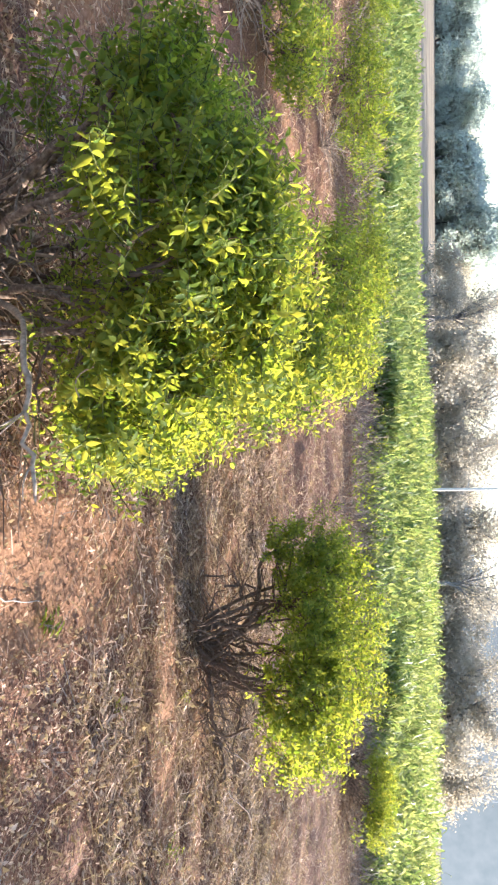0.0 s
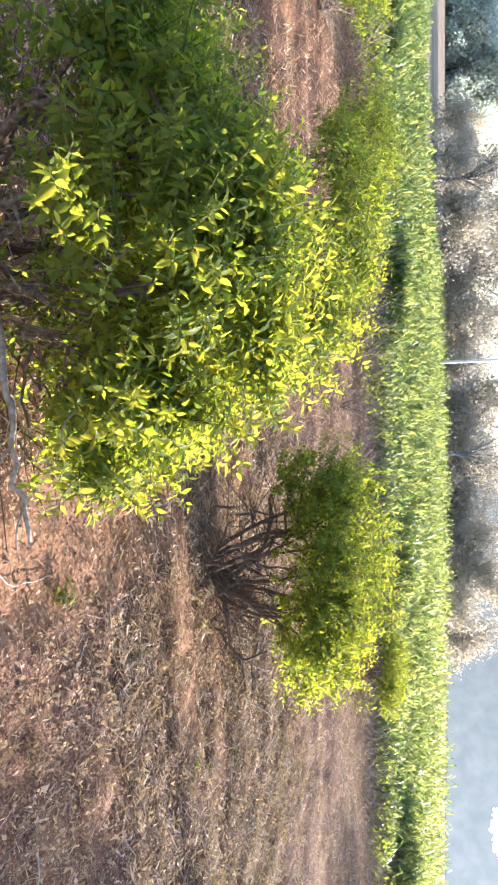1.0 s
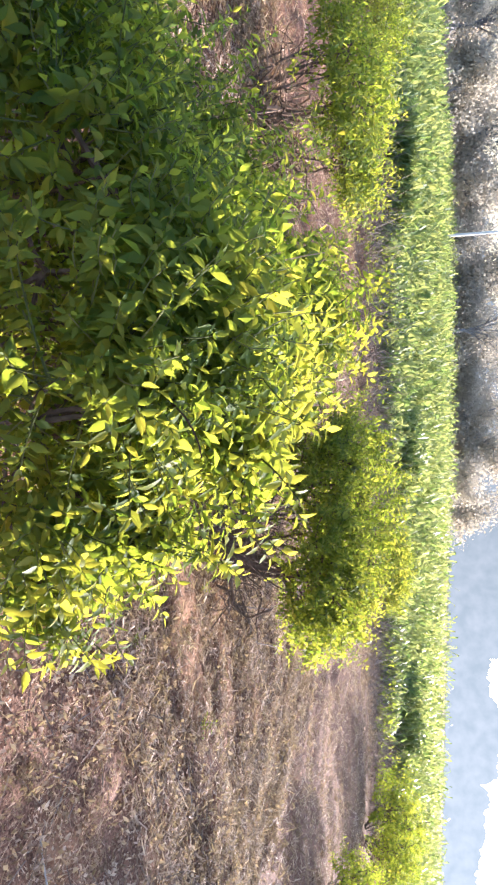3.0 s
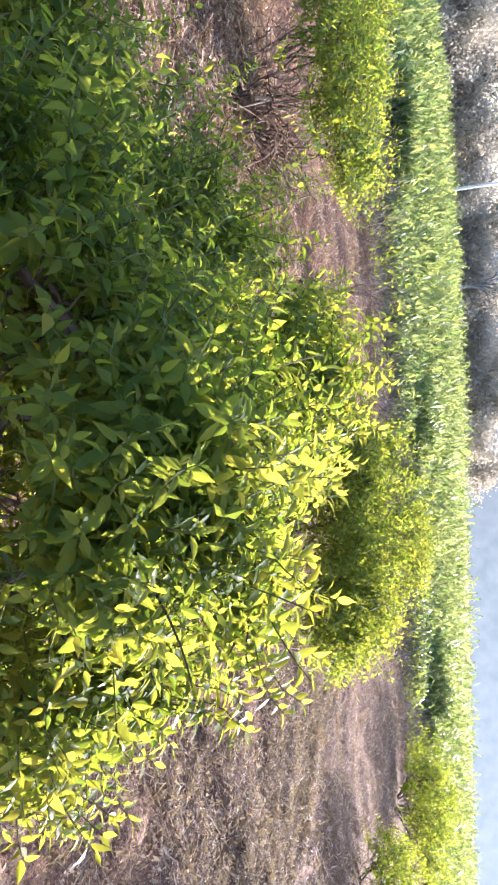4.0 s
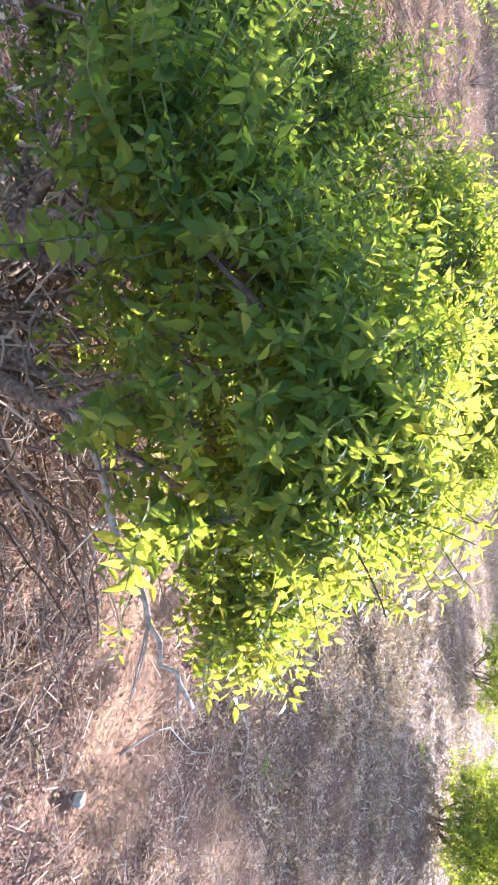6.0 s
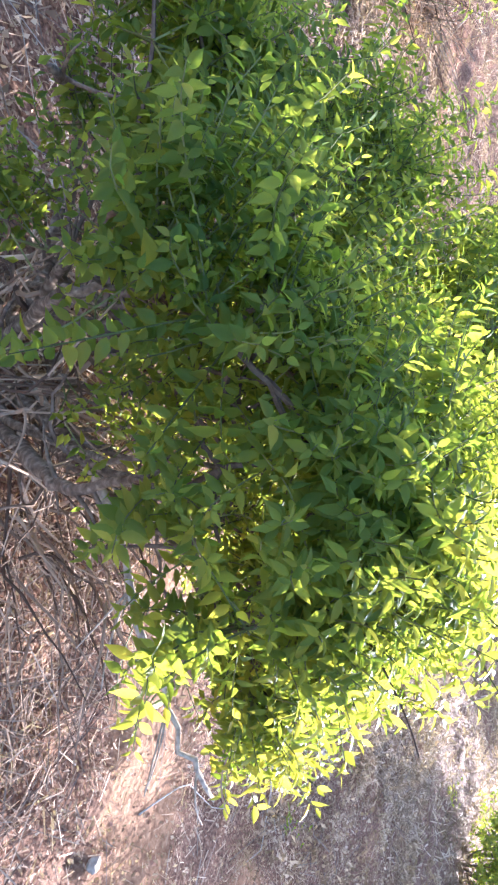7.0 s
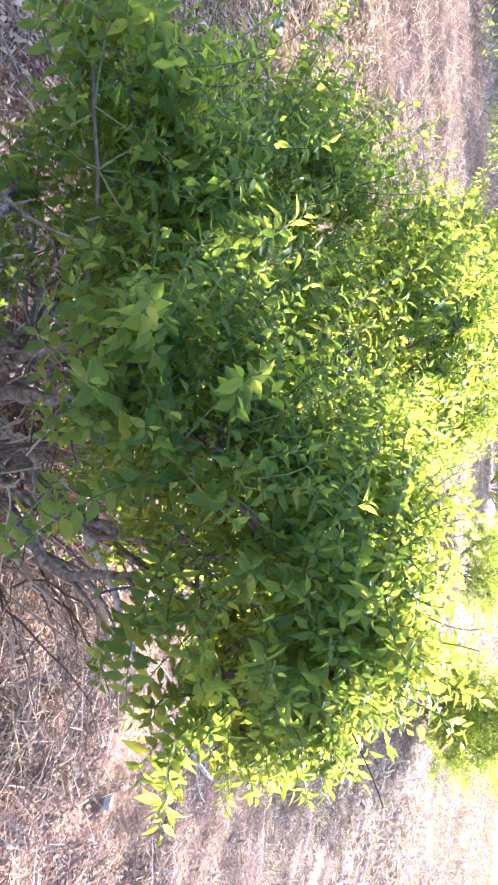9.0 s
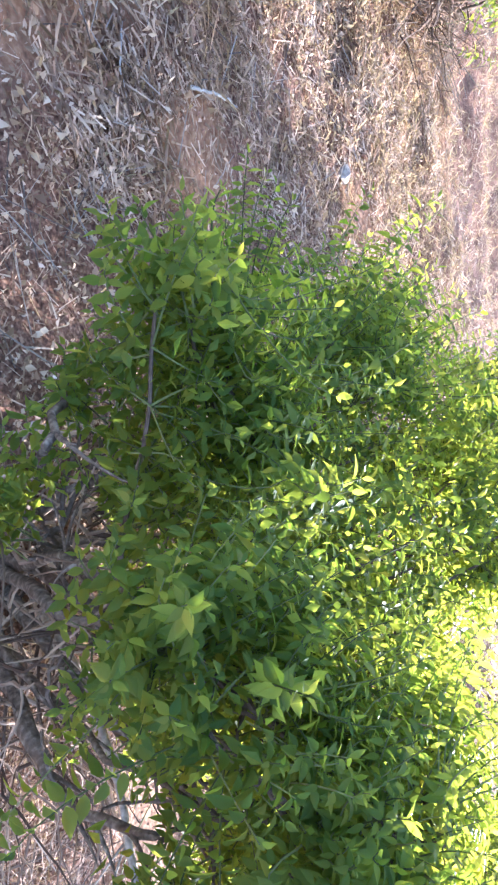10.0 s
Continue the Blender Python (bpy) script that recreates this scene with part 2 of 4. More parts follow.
# far foliage and bark: base colours paled to imitate haze over distance
FAR_LEAF = leaf_material("hazed_tree_leaf", (0.42, 0.47, 0.41), (0.52, 0.57, 0.50), (0.52, 0.58, 0.49), (0.60, 0.65, 0.56), 0.5, rough=0.95)
DRY_LEAF = leaf_material("hazed_dry_tree_leaf", (0.40, 0.365, 0.285), (0.47, 0.425, 0.335), (0.43, 0.39, 0.29), (0.50, 0.45, 0.345), 0.5, rough=0.95)
HAZED_BARK = plain_material("hazed_grey_bark", [(0.25, (0.18, 0.18, 0.18)), (0.85, (0.30, 0.29, 0.28))], 8.0, 0.95, 0.4, 0.01)


def soil_material():
    m, nodes, links, p = material("red_soil_with_straw", 0.95)
    n1 = noise_node(nodes, links, 1.3, 6.0)
    n2 = noise_node(nodes, links, 45.0, 8.0)
    soil = ramp(nodes, [(0.25, (0.15, 0.076, 0.040)), (0.55, (0.28, 0.152, 0.082)), (0.8, (0.41, 0.255, 0.148))])
    links.new(n2.outputs["Fac"], soil.inputs[0])
    n3 = noise_node(nodes, links, 90.0, 8.0)
    straw = ramp(nodes, [(0.3, (0.070, 0.034, 0.021)), (0.52, (0.19, 0.100, 0.062)), (0.75, (0.38, 0.235, 0.15))])
    links.new(n3.outputs["Fac"], straw.inputs[0])
    mask = nodes.new("ShaderNodeAttribute")
    mask.attribute_name = "open_soil"
    wob = nodes.new("ShaderNodeMath")
    wob.operation = "MULTIPLY_ADD"
    links.new(n1.outputs["Fac"], wob.inputs[0])
    wob.inputs[1].default_value = 0.5
    links.new(mask.outputs["Fac"], wob.inputs[2])
    edge = ramp(nodes, [(0.35, (0, 0, 0)), (0.75, (1, 1, 1))])
    links.new(wob.outputs[0], edge.inputs[0])
    col = mix_rgb(nodes, links, straw.outputs[0], soil.outputs[0], edge.outputs[0])
    far = nodes.new("ShaderNodeAttribute")
    far.attribute_name = "sandy"
    n4 = noise_node(nodes, links, 0.15, 5.0)
    sand = ramp(nodes, [(0.3, (0.20, 0.16, 0.11)), (0.7, (0.32, 0.265, 0.18))])
    links.new(n4.outputs["Fac"], sand.inputs[0])
    col = mix_rgb(nodes, links, col, sand.outputs[0], far.outputs["Fac"])
    links.new(col, p.inputs["Base Color"])
    add_bump(nodes, links, p, n2.outputs["Fac"], 0.7, 0.014)
    return m


SOIL = soil_material()


# ---- ground: one sheet to the horizon ----
def stretch(fine_lo, fine_hi, step, far):
    out = list(np.arange(fine_lo, fine_hi, step))
    up, d = [fine_hi], step
    while up[-1] < far:
        d *= 1.22
        up.append(up[-1] + d)
    down, d = [fine_lo], step
    while down[-1] > -far:
        d *= 1.22
        down.append(down[-1] - d)
    return np.array(down[:0:-1] + out + up)


gx, gy = stretch(-3.5, 5.5, 0.035, 3500), stretch(0.4, 8.0, 0.035, 3500)
GX, GY = np.meshgrid(gx, gy)
GZ = ground_z(GX, GY)
gv = np.stack([GX.ravel(), GY.ravel(), GZ.ravel()], 1)
nx, ny = len(gx), len(gy)
ii = (np.arange(ny - 1)[:, None] * nx + np.arange(nx - 1)[None, :]).ravel()
gf = np.stack([ii, ii + 1, ii + 1 + nx, ii + nx], 1)
gme = mesh_of("ground", gv, gf, [SOIL], smooth=True)
at1 = gme.attributes.new("open_soil", "FLOAT", "POINT")
at1.data.foreach_set("value", bare(gv[:, 0], gv[:, 1]).astype(np.float32))
at2 = gme.attributes.new("sandy", "FLOAT", "POINT")
at2.data.foreach_set("value", np.clip((gv[:, 1] - 20) / 8, 0, 1).astype(np.float32))
tagged(part("ground", gme), "red-brown dry farm soil covered with straw litter", "ground", kind="structure")

rng = np.random.default_rng(7)


# ---- litter on the ground ----
def straw_mesh(name, x, y, mat, lo, hi, wide, lift, rng, slim=True, row=0.0):
    n = len(x)
    z = ground_z(x, y)
    ang = rng.normal(0, row, n) if row else rng.uniform(0, 2 * math.pi, n)     # row: how far they stray from the furrows
    flat = rng.normal(0, lift, n)
    d = np.stack([np.cos(ang), np.sin(ang), flat], 1)
    d = unit(d)
    L = rng.uniform(lo, hi, n) * rng.uniform(0.5, 1.0, n)
    W = rng.uniform(0.5, 1.0, n) * wide
    side = unit(np.cross(d, rng.normal(0, 0.5, (n, 3)) + (0, 0, 1)))
    up = np.cross(side, d)
    mid = np.stack([x, y, z + 0.006 + np.abs(flat) * L * 0.5 + rng.uniform(0, 0.012, n)], 1)
    bow = rng.normal(0, 0.16, n)[:, None] * L[:, None] * side + rng.normal(0.05, 0.08, n)[:, None] * L[:, None] * up
    a, c = mid - d * L[:, None] / 2, mid + d * L[:, None] / 2
    b = mid + bow
    s = side * W[:, None] / 2
    if slim:
        v = np.stack([a - s, a + s, c + s * 0.6, c - s * 0.6], 1).reshape(-1, 3)
    else:
        v = np.stack([a, b - s, c, b + s], 1).reshape(-1, 3)
    k = np.arange(n) * 4
    f = np.concatenate([np.stack([k, k + 1, k + 2], 1), np.stack([k, k + 2, k + 3], 1)])
    return mesh_of(name, v, f, [mat])


def scatter(n, x0, x1, y0, y1, rng, keep_bare=0.15):
    x, y = rng.uniform(x0, x1, n), rng.uniform(y0, y1, n)
    p = 1 - (1 - keep_bare) * bare(x, y)
    p *= np.clip(0.10 + 0.75 * vnoise(x, y, 0.45, 11) + 0.75 * vnoise(x, y, 0.09, 12) - 0.2 * vnoise(x, y, 1.7, 13), 0.04, 1.2)
    k = rng.uniform(0, 1, n) < p
    return x[k], y[k]


x, y = scatter(160000, -2.8, 4.4, 0.9, 5.8, rng, 0.15)
tagged(part("leaf_litter", straw_mesh("leaf_litter", x, y, STRAW, 0.010, 0.030, 0.011, 0.6, rng, slim=False)), "curled dry leaf litter over red soil", "litter", kind="stuff")
x, y = scatter(42000, -2.6, 4.4, 1.9, 6.2, rng, 0.08)
tagged(part("leaf_litter", straw_mesh("leaf_litter", x, y, STRAW, 0.022, 0.052, 0.022, 0.8, rng, slim=False)), "heaped curled brown leaf litter on the soil", "litter", kind="stuff")
x, y = scatter(45000, -2.6, 4.2, 0.9, 5.8, rng, 0.1)
tagged(part("straw_litter", straw_mesh("straw_litter", x, y, STRAW, 0.03, 0.11, 0.005, 0.3, rng)), "dry chopped straw over red soil", "litter", kind="stuff")
x, y = scatter(90000, -2.4, 4.6, 2.7, 6.6, rng, 0.25)
tagged(part("straw_litter", straw_mesh("straw_litter", x, y, STRAW, 0.03, 0.12, 0.009, 0.28, rng, row=0.55)), "coarse dry straw combed along the furrows", "litter", kind="stuff")
x, y = scatter(130000, -7.0, 10.0, 5.6, 13.0, rng)
tagged(part("straw_litter", straw_mesh("straw_litter", x, y, STRAW, 0.03, 0.12, 0.010, 0.45, rng)), "dry pale straw litter between the bushes", "litter", kind="stuff")
x, y = scatter(48000, 4.2, 13.0, 1.0, 7.5, rng)
k = (y < 5.7) | (x > 10)
tagged(part("straw_litter", straw_mesh("straw_litter", x[k], y[k], STRAW, 0.03, 0.13, 0.016, 0.45, rng)), "dry pale straw litter round the far bushes", "litter", kind="stuff")
x, y = scatter(60000, 12.0, 24.0, 1.0, 13.0, rng)
tagged(part("straw_litter", straw_mesh("straw_litter", x, y, STRAW, 0.05, 0.16, 0.03, 0.45, rng)), "dry straw litter on the far open soil", "litter", kind="stuff")
x, y = scatter(22000, -9.0, 12.0, -7.0, 9.0, rng)
k = (x < -2.6) | (x > 12) | (y < 1.0)
tagged(part("straw_litter", straw_mesh("straw_litter", x[k], y[k], STRAW, 0.03, 0.13, 0.016, 0.45, rng)), "sparse dry straw over the open soil", "litter", kind="stuff")
x, y = scatter(5000, -2.2, 4.0, 0.9, 7.0, rng)
tagged(part("dry_stalks", straw_mesh("dry_stalks", x, y, TWIG, 0.10, 0.35, 0.005, 0.18, rng)), "long thin dry stalks lying in the straw", "stalks", kind="stuff")
x, y = rng.uniform(-0.35, 0.42, 1500), rng.uniform(1.05, 2.15, 1500)
k = bare(x, y) < 0.5
tagged(part("dry_stalks", straw_mesh("dry_stalks", x[k], y[k], DRY_STICK, 0.08, 0.28, 0.0042, 0.35, rng)), "matted pale dry stalks beside the bush", "stalks", kind="stuff")


def clods(x, y, lo, hi, rng):
    base = np.array([(1, 0, 0), (-1, 0, 0), (0, 1, 0), (0, -1, 0), (0, 0, 0.5), (0, 0, -0.5)], float)
    pat = [(0, 2, 4), (2, 1, 4), (1, 3, 4), (3, 0, 4), (2, 0, 5), (1, 2, 5), (3, 1, 5), (0, 3, 5)]
    n = len(x)
    s = lo + (hi - lo) * rng.uniform(0, 1, n) ** 3
    v = base[None] * s[:, None, None] * rng.uniform(0.6, 1.3, (n, 6, 1)) + rng.normal(0, 0.12, (n, 6, 3)) * s[:, None, None]
    v += np.stack([x, y, ground_z(x, y) + s * 0.2], 1)[:, None, :]
    f = np.array(pat)[None] + 6 * np.arange(n)[:, None, None]
    return mesh_of("soil_clods", v.reshape(-1, 3), f.reshape(-1, 3), [CLOD])


x, y = rng.uniform(-2.6, 3.6, 26000), rng.uniform(1.0, 5.0, 26000)
k = rng.uniform(0, 1, len(x)) < 0.12 + 0.88 * bare(x, y)
tagged(part("soil_clods", clods(x[k], y[k], 0.002, 0.010, rng)), "crumbled red soil clods", "soil", kind="stuff")


# ---- jasmine bushes ----
def curve_points(a, b, lean, n):
    """A bent way from a to b that leaves a along lean."""
    t = np.linspace(0, 1, n)[:, None]
    mid = a + lean
    return (1 - t) ** 2 * a + 2 * t * (1 - t) * mid + t ** 2 * b


def skirt_z(at, skirt, seed):
    """The height below which a bush has no leaves: z at some y, falling with y, uneven, with a few leafy clumps below it."""
    return skirt[0] - skirt[2] * (at[:, 1] - skirt[1]) + 0.45 * np.maximum(-0.62 - at[:, 0], 0) + 0.16 * (vnoise(at[:, 0], at[:, 1] + at[:, 2], 0.14, seed + 9) - 0.5) - 0.34 * np.clip((vnoise(at[:, 0] + at[:, 2] * 0.7, at[:, 1] - at[:, 2] * 0.5, 0.11, seed + 17) - 0.64) / 0.08, 0, 1)


def make_bush(base, lobes, shoots, leaf, seed, label, stems=7, singles=0, near=None, inner=0.45, dead=25, limbs=(), detail=1, gaps=0.36, core=0, dead_mat=None, brush=None, sunny=0.35, stem_mat=None, stem_thick=0.0145, dead_thick=0.006, skirt=None, limb_mat=None, young_lit=1.0):
    """base: the foot in the world; lobes: (centre, radii, share, how far down it is leafy) of the lumpy balls that make up the crown, filled with leafy shoots."""
    rng = np.random.default_rng(seed)
    thing = new("jasmine_bush")
    thing.location = (base[0], base[1], float(ground_z(base[0], base[1])))
    tagged(thing, label, "bush", "jasmine bushes")
    off = np.array(thing.location)
    c, r = np.array(lobes[0][0], float), np.array(lobes[0][1], float)
    tips, d, depth = [], [], []
    for centre, radii, share, under in lobes:
        m = int(shoots * share)
        dd = unit(rng.normal(0, 1, (m * 4, 3)))
        dd = dd[dd[:, 2] > under][:m]
        lump = 0.80 + 0.40 * vnoise(dd[:, 0] * 3 + dd[:, 2] * 2.1 + seed, dd[:, 1] * 3 - dd[:, 2] * 1.7, 0.7, seed)
        de = np.where(rng.uniform(0, 1, len(dd)) < inner, rng.uniform(0.4, 0.88, len(dd)), rng.uniform(0.88, 1.08, len(dd)))
        at = np.array(centre) + dd * np.array(radii) * (lump * de)[:, None]
        gap = 0.5 * vnoise(at[:, 0] + at[:, 2] * 0.8, at[:, 1] - at[:, 2] * 0.6, 0.16, seed + 5) + 0.5 * vnoise(at[:, 1] + 7, at[:, 2] + at[:, 0] * 0.5, 0.16, seed + 6)
        ok = gap > gaps
        dd, lump, de = dd[ok], lump[ok], de[ok]
        tips.append(np.array(centre) + dd * np.array(radii) * (lump * de)[:, None])
        d.append(dd)
        depth.append(de)
    tips, d, depth = np.concatenate(tips), np.concatenate(d), np.concatenate(depth)
    if skirt:
        high = tips[:, 2] > skirt_z(tips, skirt, seed) + 0.02
        tips, d, depth = tips[high], d[high], depth[high]
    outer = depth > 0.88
    # stems
    stem_paths = []
    for s in range(stems):
        w = 2 * math.pi * (s + rng.uniform(-0.3, 0.3)) / stems
        end = c + r * np.array((0.5 * math.cos(w), 0.5 * math.sin(w), rng.uniform(-0.1, 0.45)))
        foot = rng.uniform(0.03, 0.13)
        start = np.array((base[0] + foot * math.cos(w), base[1] + foot * math.sin(w), off[2] - 0.03))
        lean = np.array((0.35 * math.cos(w) * r[0], 0.35 * math.sin(w) * r[1], 0.22)) + rng.normal(0, 0.05, 3)
        pts = curve_points(start, end, lean, 12)
        wig = np.cumsum(rng.normal(0, 0.02, (12, 3)), axis=0)
        pts = pts + (wig - wig[:1]) * np.linspace(0.2, 1, 12)[:, None]
        stem_paths.append(pts)
        paths, rad = [pts], [np.linspace(stem_thick * rng.uniform(0.7, 1.3), 0.004, 12)]
        for fork in range(3):
            at = int(rng.integers(3, 9))
            end2 = pts[min(at + 3, 11)] + rng.normal(0, 0.08, 3) + (0, 0, 0.05)
            bp = curve_points(pts[at], end2, (pts[at] - pts[at - 1]) * 1.5 + rng.normal(0, 0.04, 3), 8)
            bp = bp + np.cumsum(rng.normal(0, 0.007, (8, 3)), axis=0) * np.linspace(0, 1, 8)[:, None]
            stem_paths.append(np.concatenate([pts[:4], bp]))
            paths.append(bp)
            rad.append(np.linspace(0.007, 0.0025, 8))
        v, f = tubes([p - off for p in paths], rad, 7)
        part("stem", mesh_of("stem", v, f, [stem_mat or STEM], smooth=True), thing)
    for limb, thick, *bark in limbs:
        bark = bark[0] if bark else limb_mat or BUSH_BARK
        key = np.array(limb, float)
        t = np.linspace(0, len(key) - 1, 18)
        pts = np.stack([np.interp(t, np.arange(len(key)), key[:, q]) for q in range(3)], 1)
        pts[1:-1] = (pts[:-2] + pts[1:-1] * 2 + pts[2:]) / 4 + rng.normal(0, 0.0045, (16, 3))
        knots = np.linspace(thick * 1.3, thick * 0.5, 18) * rng.uniform(0.82, 1.2, 18)
        limb_paths, limb_radii = [pts - off], [knots]
        for j in rng.integers(6, 17, 6):
            side = pts[j] + unit(rng.normal(0, 1, 3)) * rng.uniform(0.04, 0.13) + (pts[j] - pts[j - 1]) * 1.5
            limb_paths.append(curve_points(pts[j], side, (side - pts[j]) * 0.5 + rng.normal(0, 0.015, 3), 6) - off)
            limb_radii.append(np.linspace(thick * 0.35, 0.0012, 6))
        v, f = tubes(limb_paths, limb_radii, 8)
        limb_part = part("stem", mesh_of("stem", v, f, [bark], smooth=True), thing, "crooked broken grey-brown branch")
        tip_way = unit(pts[-1] - pts[-3])
        v, f = tubes([[pts[-1] - off - tip_way * 0.004, pts[-1] - off + tip_way * 0.006, pts[-1] - off + tip_way * 0.014]], [[thick * 0.5, thick * 0.44, thick * 0.15]], 6)
        part("cut_end", mesh_of("cut_end", v, f, [bark]), limb_part, "splintered broken wood")
    allp = np.concatenate([p[4:] for p in stem_paths])
    subs, sub_r = [], []
    for centre, radii, share, under in lobes:
        for i in range(int(90 * share)):
            dd = unit(rng.normal(0, 1, 3))
            dd[2] = max(dd[2], under)
            end = np.array(centre) + dd * np.array(radii) * rng.uniform(0.3, 0.62)
            root = allp[np.argmin(np.linalg.norm(allp - end, axis=1) + rng.uniform(0, 0.25, len(allp)))]
            p = curve_points(root, end, (end - root) * 0.5 + (0, 0, -0.05) + rng.normal(0, 0.03, 3), 9)
            p = p + np.cumsum(rng.normal(0, 0.007, (9, 3)), axis=0) * np.linspace(0, 1, 9)[:, None]
            subs.append(p - off)
            sub_r.append(np.linspace(0.0055, 0.003, 9))
    allp = np.concatenate([allp] + [p[3:] + off for p in subs])
    v, f = tubes(subs, sub_r, 5)
    part("branchwork", mesh_of("branchwork", v, f, [STEM]), thing, kind="stuff")
    # shoots
    tw, tr_, lp, la, lu, ll, lw, ly = [], [], [], [], [], [], [], []
    for i in range(len(tips)):
        tip = tips[i]
        gap = np.linalg.norm(allp - tip, axis=1) + 0.25 * np.maximum(allp[:, 2] - tip[2], 0)
        root = allp[np.argmin(gap + rng.uniform(0, 0.16, len(gap)))] + rng.normal(0, 0.006, 3)
        out = d[i] * (1, 1, 0.6) + (0, 0, 0.75) + rng.normal(0, 0.22, 3)
        out = out / np.linalg.norm(out)
        length = float(np.linalg.norm(tip - root))
        mid = tip - root - out * length * 0.35
        pts = curve_points(root, tip, mid, 6)
        tw.append(pts - off)
        tr_.append(np.linspace(0.0019, 0.0008, 6))
        seg = np.linalg.norm(np.diff(pts, axis=0), axis=1)
        cum = np.concatenate([[0], np.cumsum(seg)])
        total = cum[-1]
        run = min(total * 0.8, rng.uniform(0.14, 0.30))
        s, turn, k = total, rng.uniform(0, math.pi), 0
        while s > total - run:
            q = np.array([np.interp(s, cum, pts[:, j]) for j in range(3)])
            q2 = np.array([np.interp(max(s - 0.02, 0), cum, pts[:, j]) for j in range(3)])
            ax = (q - q2) / max(np.linalg.norm(q - q2), 1e-6)
            e1 = np.cross(ax, (0.3, 0.2, 0.93))
            e1 = e1 / np.linalg.norm(e1)
            e2 = np.cross(ax, e1)
            size = leaf * (0.74 + 0.1 * min(k, 4)) * rng.uniform(0.75, 1.15)
            for sign in (1, -1):
                side = sign * (math.cos(turn) * e1 + math.sin(turn) * e2)
                spread = 0.45 + 0.16 * min(k, 3)
                a = ax * (1.15 - spread) + side * spread * 1.25 + (0, 0, -0.12 * k * 0.5) + rng.normal(0, 0.14, 3)
                lp.append(q + side * 0.003)
                la.append(a)
                lu.append(np.array((0, 0, 1.0)) * 0.7 + ax * 0.6 + rng.normal(0, 0.28, 3))
                # young tips, with sunward and upper shoots coloured brighter as if sunlit
                fresh_lit = (1 if (outer[i] and k < 2 + int(rng.uniform(0, 3.0) * (tip[2] - off[2]) / 0.85) and rng.uniform() < young_lit * np.clip(0.22 + 0.8 * float(d[i] @ np.array((0.8, 0.05, 0.6))) + sunny * (tip[0] - c[0]) / r[0], 0.03, 0.97)) or rng.uniform() < 0.03 else 0)
                ly.append(fresh_lit)
                ll.append(size * (rng.uniform(1.0, 1.42) if fresh_lit else rng.uniform(0.7, 1.15)))
                lw.append(ll[-1] * (rng.uniform(0.34, 0.46) if fresh_lit else rng.uniform(0.36, 0.50)))
            turn += math.pi / 2 + rng.normal(0, 0.2)
            s -= rng.uniform(0.016, 0.028) * leaf / 0.045
            k += 1
    v, f = tubes(tw, tr_, 3)
    part("shoot_mass", mesh_of("shoot_mass", v, f, [SHOOT]), thing, "mass of thin brown leafy shoots", kind="stuff")
    lp, la, lu = np.array(lp), np.array(la), np.array(lu)
    ll, lw, ly = np.array(ll), np.array(lw), np.array(ly)
    keep = lp[:, 2] > off[2] + 0.03
    if skirt:                             # bare lower shoots: the leaves begin above a sloping line
        keep &= lp[:, 2] > skirt_z(lp, skirt, seed)
    lp, la, lu, ll, lw, ly = lp[keep], la[keep], lu[keep], ll[keep], lw[keep], ly[keep]
    fold = rng.uniform(0.04, 0.32, len(lp))
    droop = rng.uniform(-0.02, 0.35, len(lp))
    one = np.zeros(len(lp), bool)
    if singles:
        one[np.argsort(np.linalg.norm(lp - np.array(near), axis=1))[:singles]] = True
    many = ~one
    if core:                              # old leaves deep inside the crown
        deep_pos = []
        for centre, radii, share, under in lobes:
            m = int(core * share)
            dd = unit(rng.normal(0, 1, (m, 3)))
            dd[:, 2] = np.maximum(dd[:, 2], under)
            deep_pos.append(np.array(centre) + dd * np.array(radii) * rng.uniform(0.25, 0.85, m)[:, None])
        deep_pos = np.concatenate(deep_pos)
        if skirt:
            deep_pos = deep_pos[deep_pos[:, 2] > skirt_z(deep_pos, skirt, seed)]
        m = len(deep_pos)
        deep = leaf_batch(deep_pos - off, rng.normal(0, 1, (m, 3)) + (0, 0, -0.2), rng.normal(0, 0.5, (m, 3)) + (0, 0, 1), leaf * rng.uniform(0.7, 1.2, m), leaf * rng.uniform(0.35, 0.55, m), 0.2, 0.15, 0)
        part("foliage", mesh_of("foliage", deep[0], deep[1], [LEAF]), thing, "dull dark green older leaves inside the crown", kind="stuff")
    fine = many & ((ly == 1) | (lp[:, 1] < 2.3)) & (detail == 2)
    rest = many & ~fine
    v, f, each = leaf_batch(lp[rest] - off, la[rest], lu[rest], ll[rest], lw[rest], fold[rest], droop[rest], min(detail, 1))
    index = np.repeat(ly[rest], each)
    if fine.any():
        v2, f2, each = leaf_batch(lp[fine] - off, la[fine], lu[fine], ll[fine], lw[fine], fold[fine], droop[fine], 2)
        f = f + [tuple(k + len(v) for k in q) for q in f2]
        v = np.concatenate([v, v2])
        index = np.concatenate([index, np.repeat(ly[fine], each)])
    part("foliage", mesh_of("foliage", v, f, [LEAF, YOUNG_LIT], index, smooth=True), thing, "dense pointed green leaves, yellow-green at the tips and brightened on the sunward side", kind="stuff")
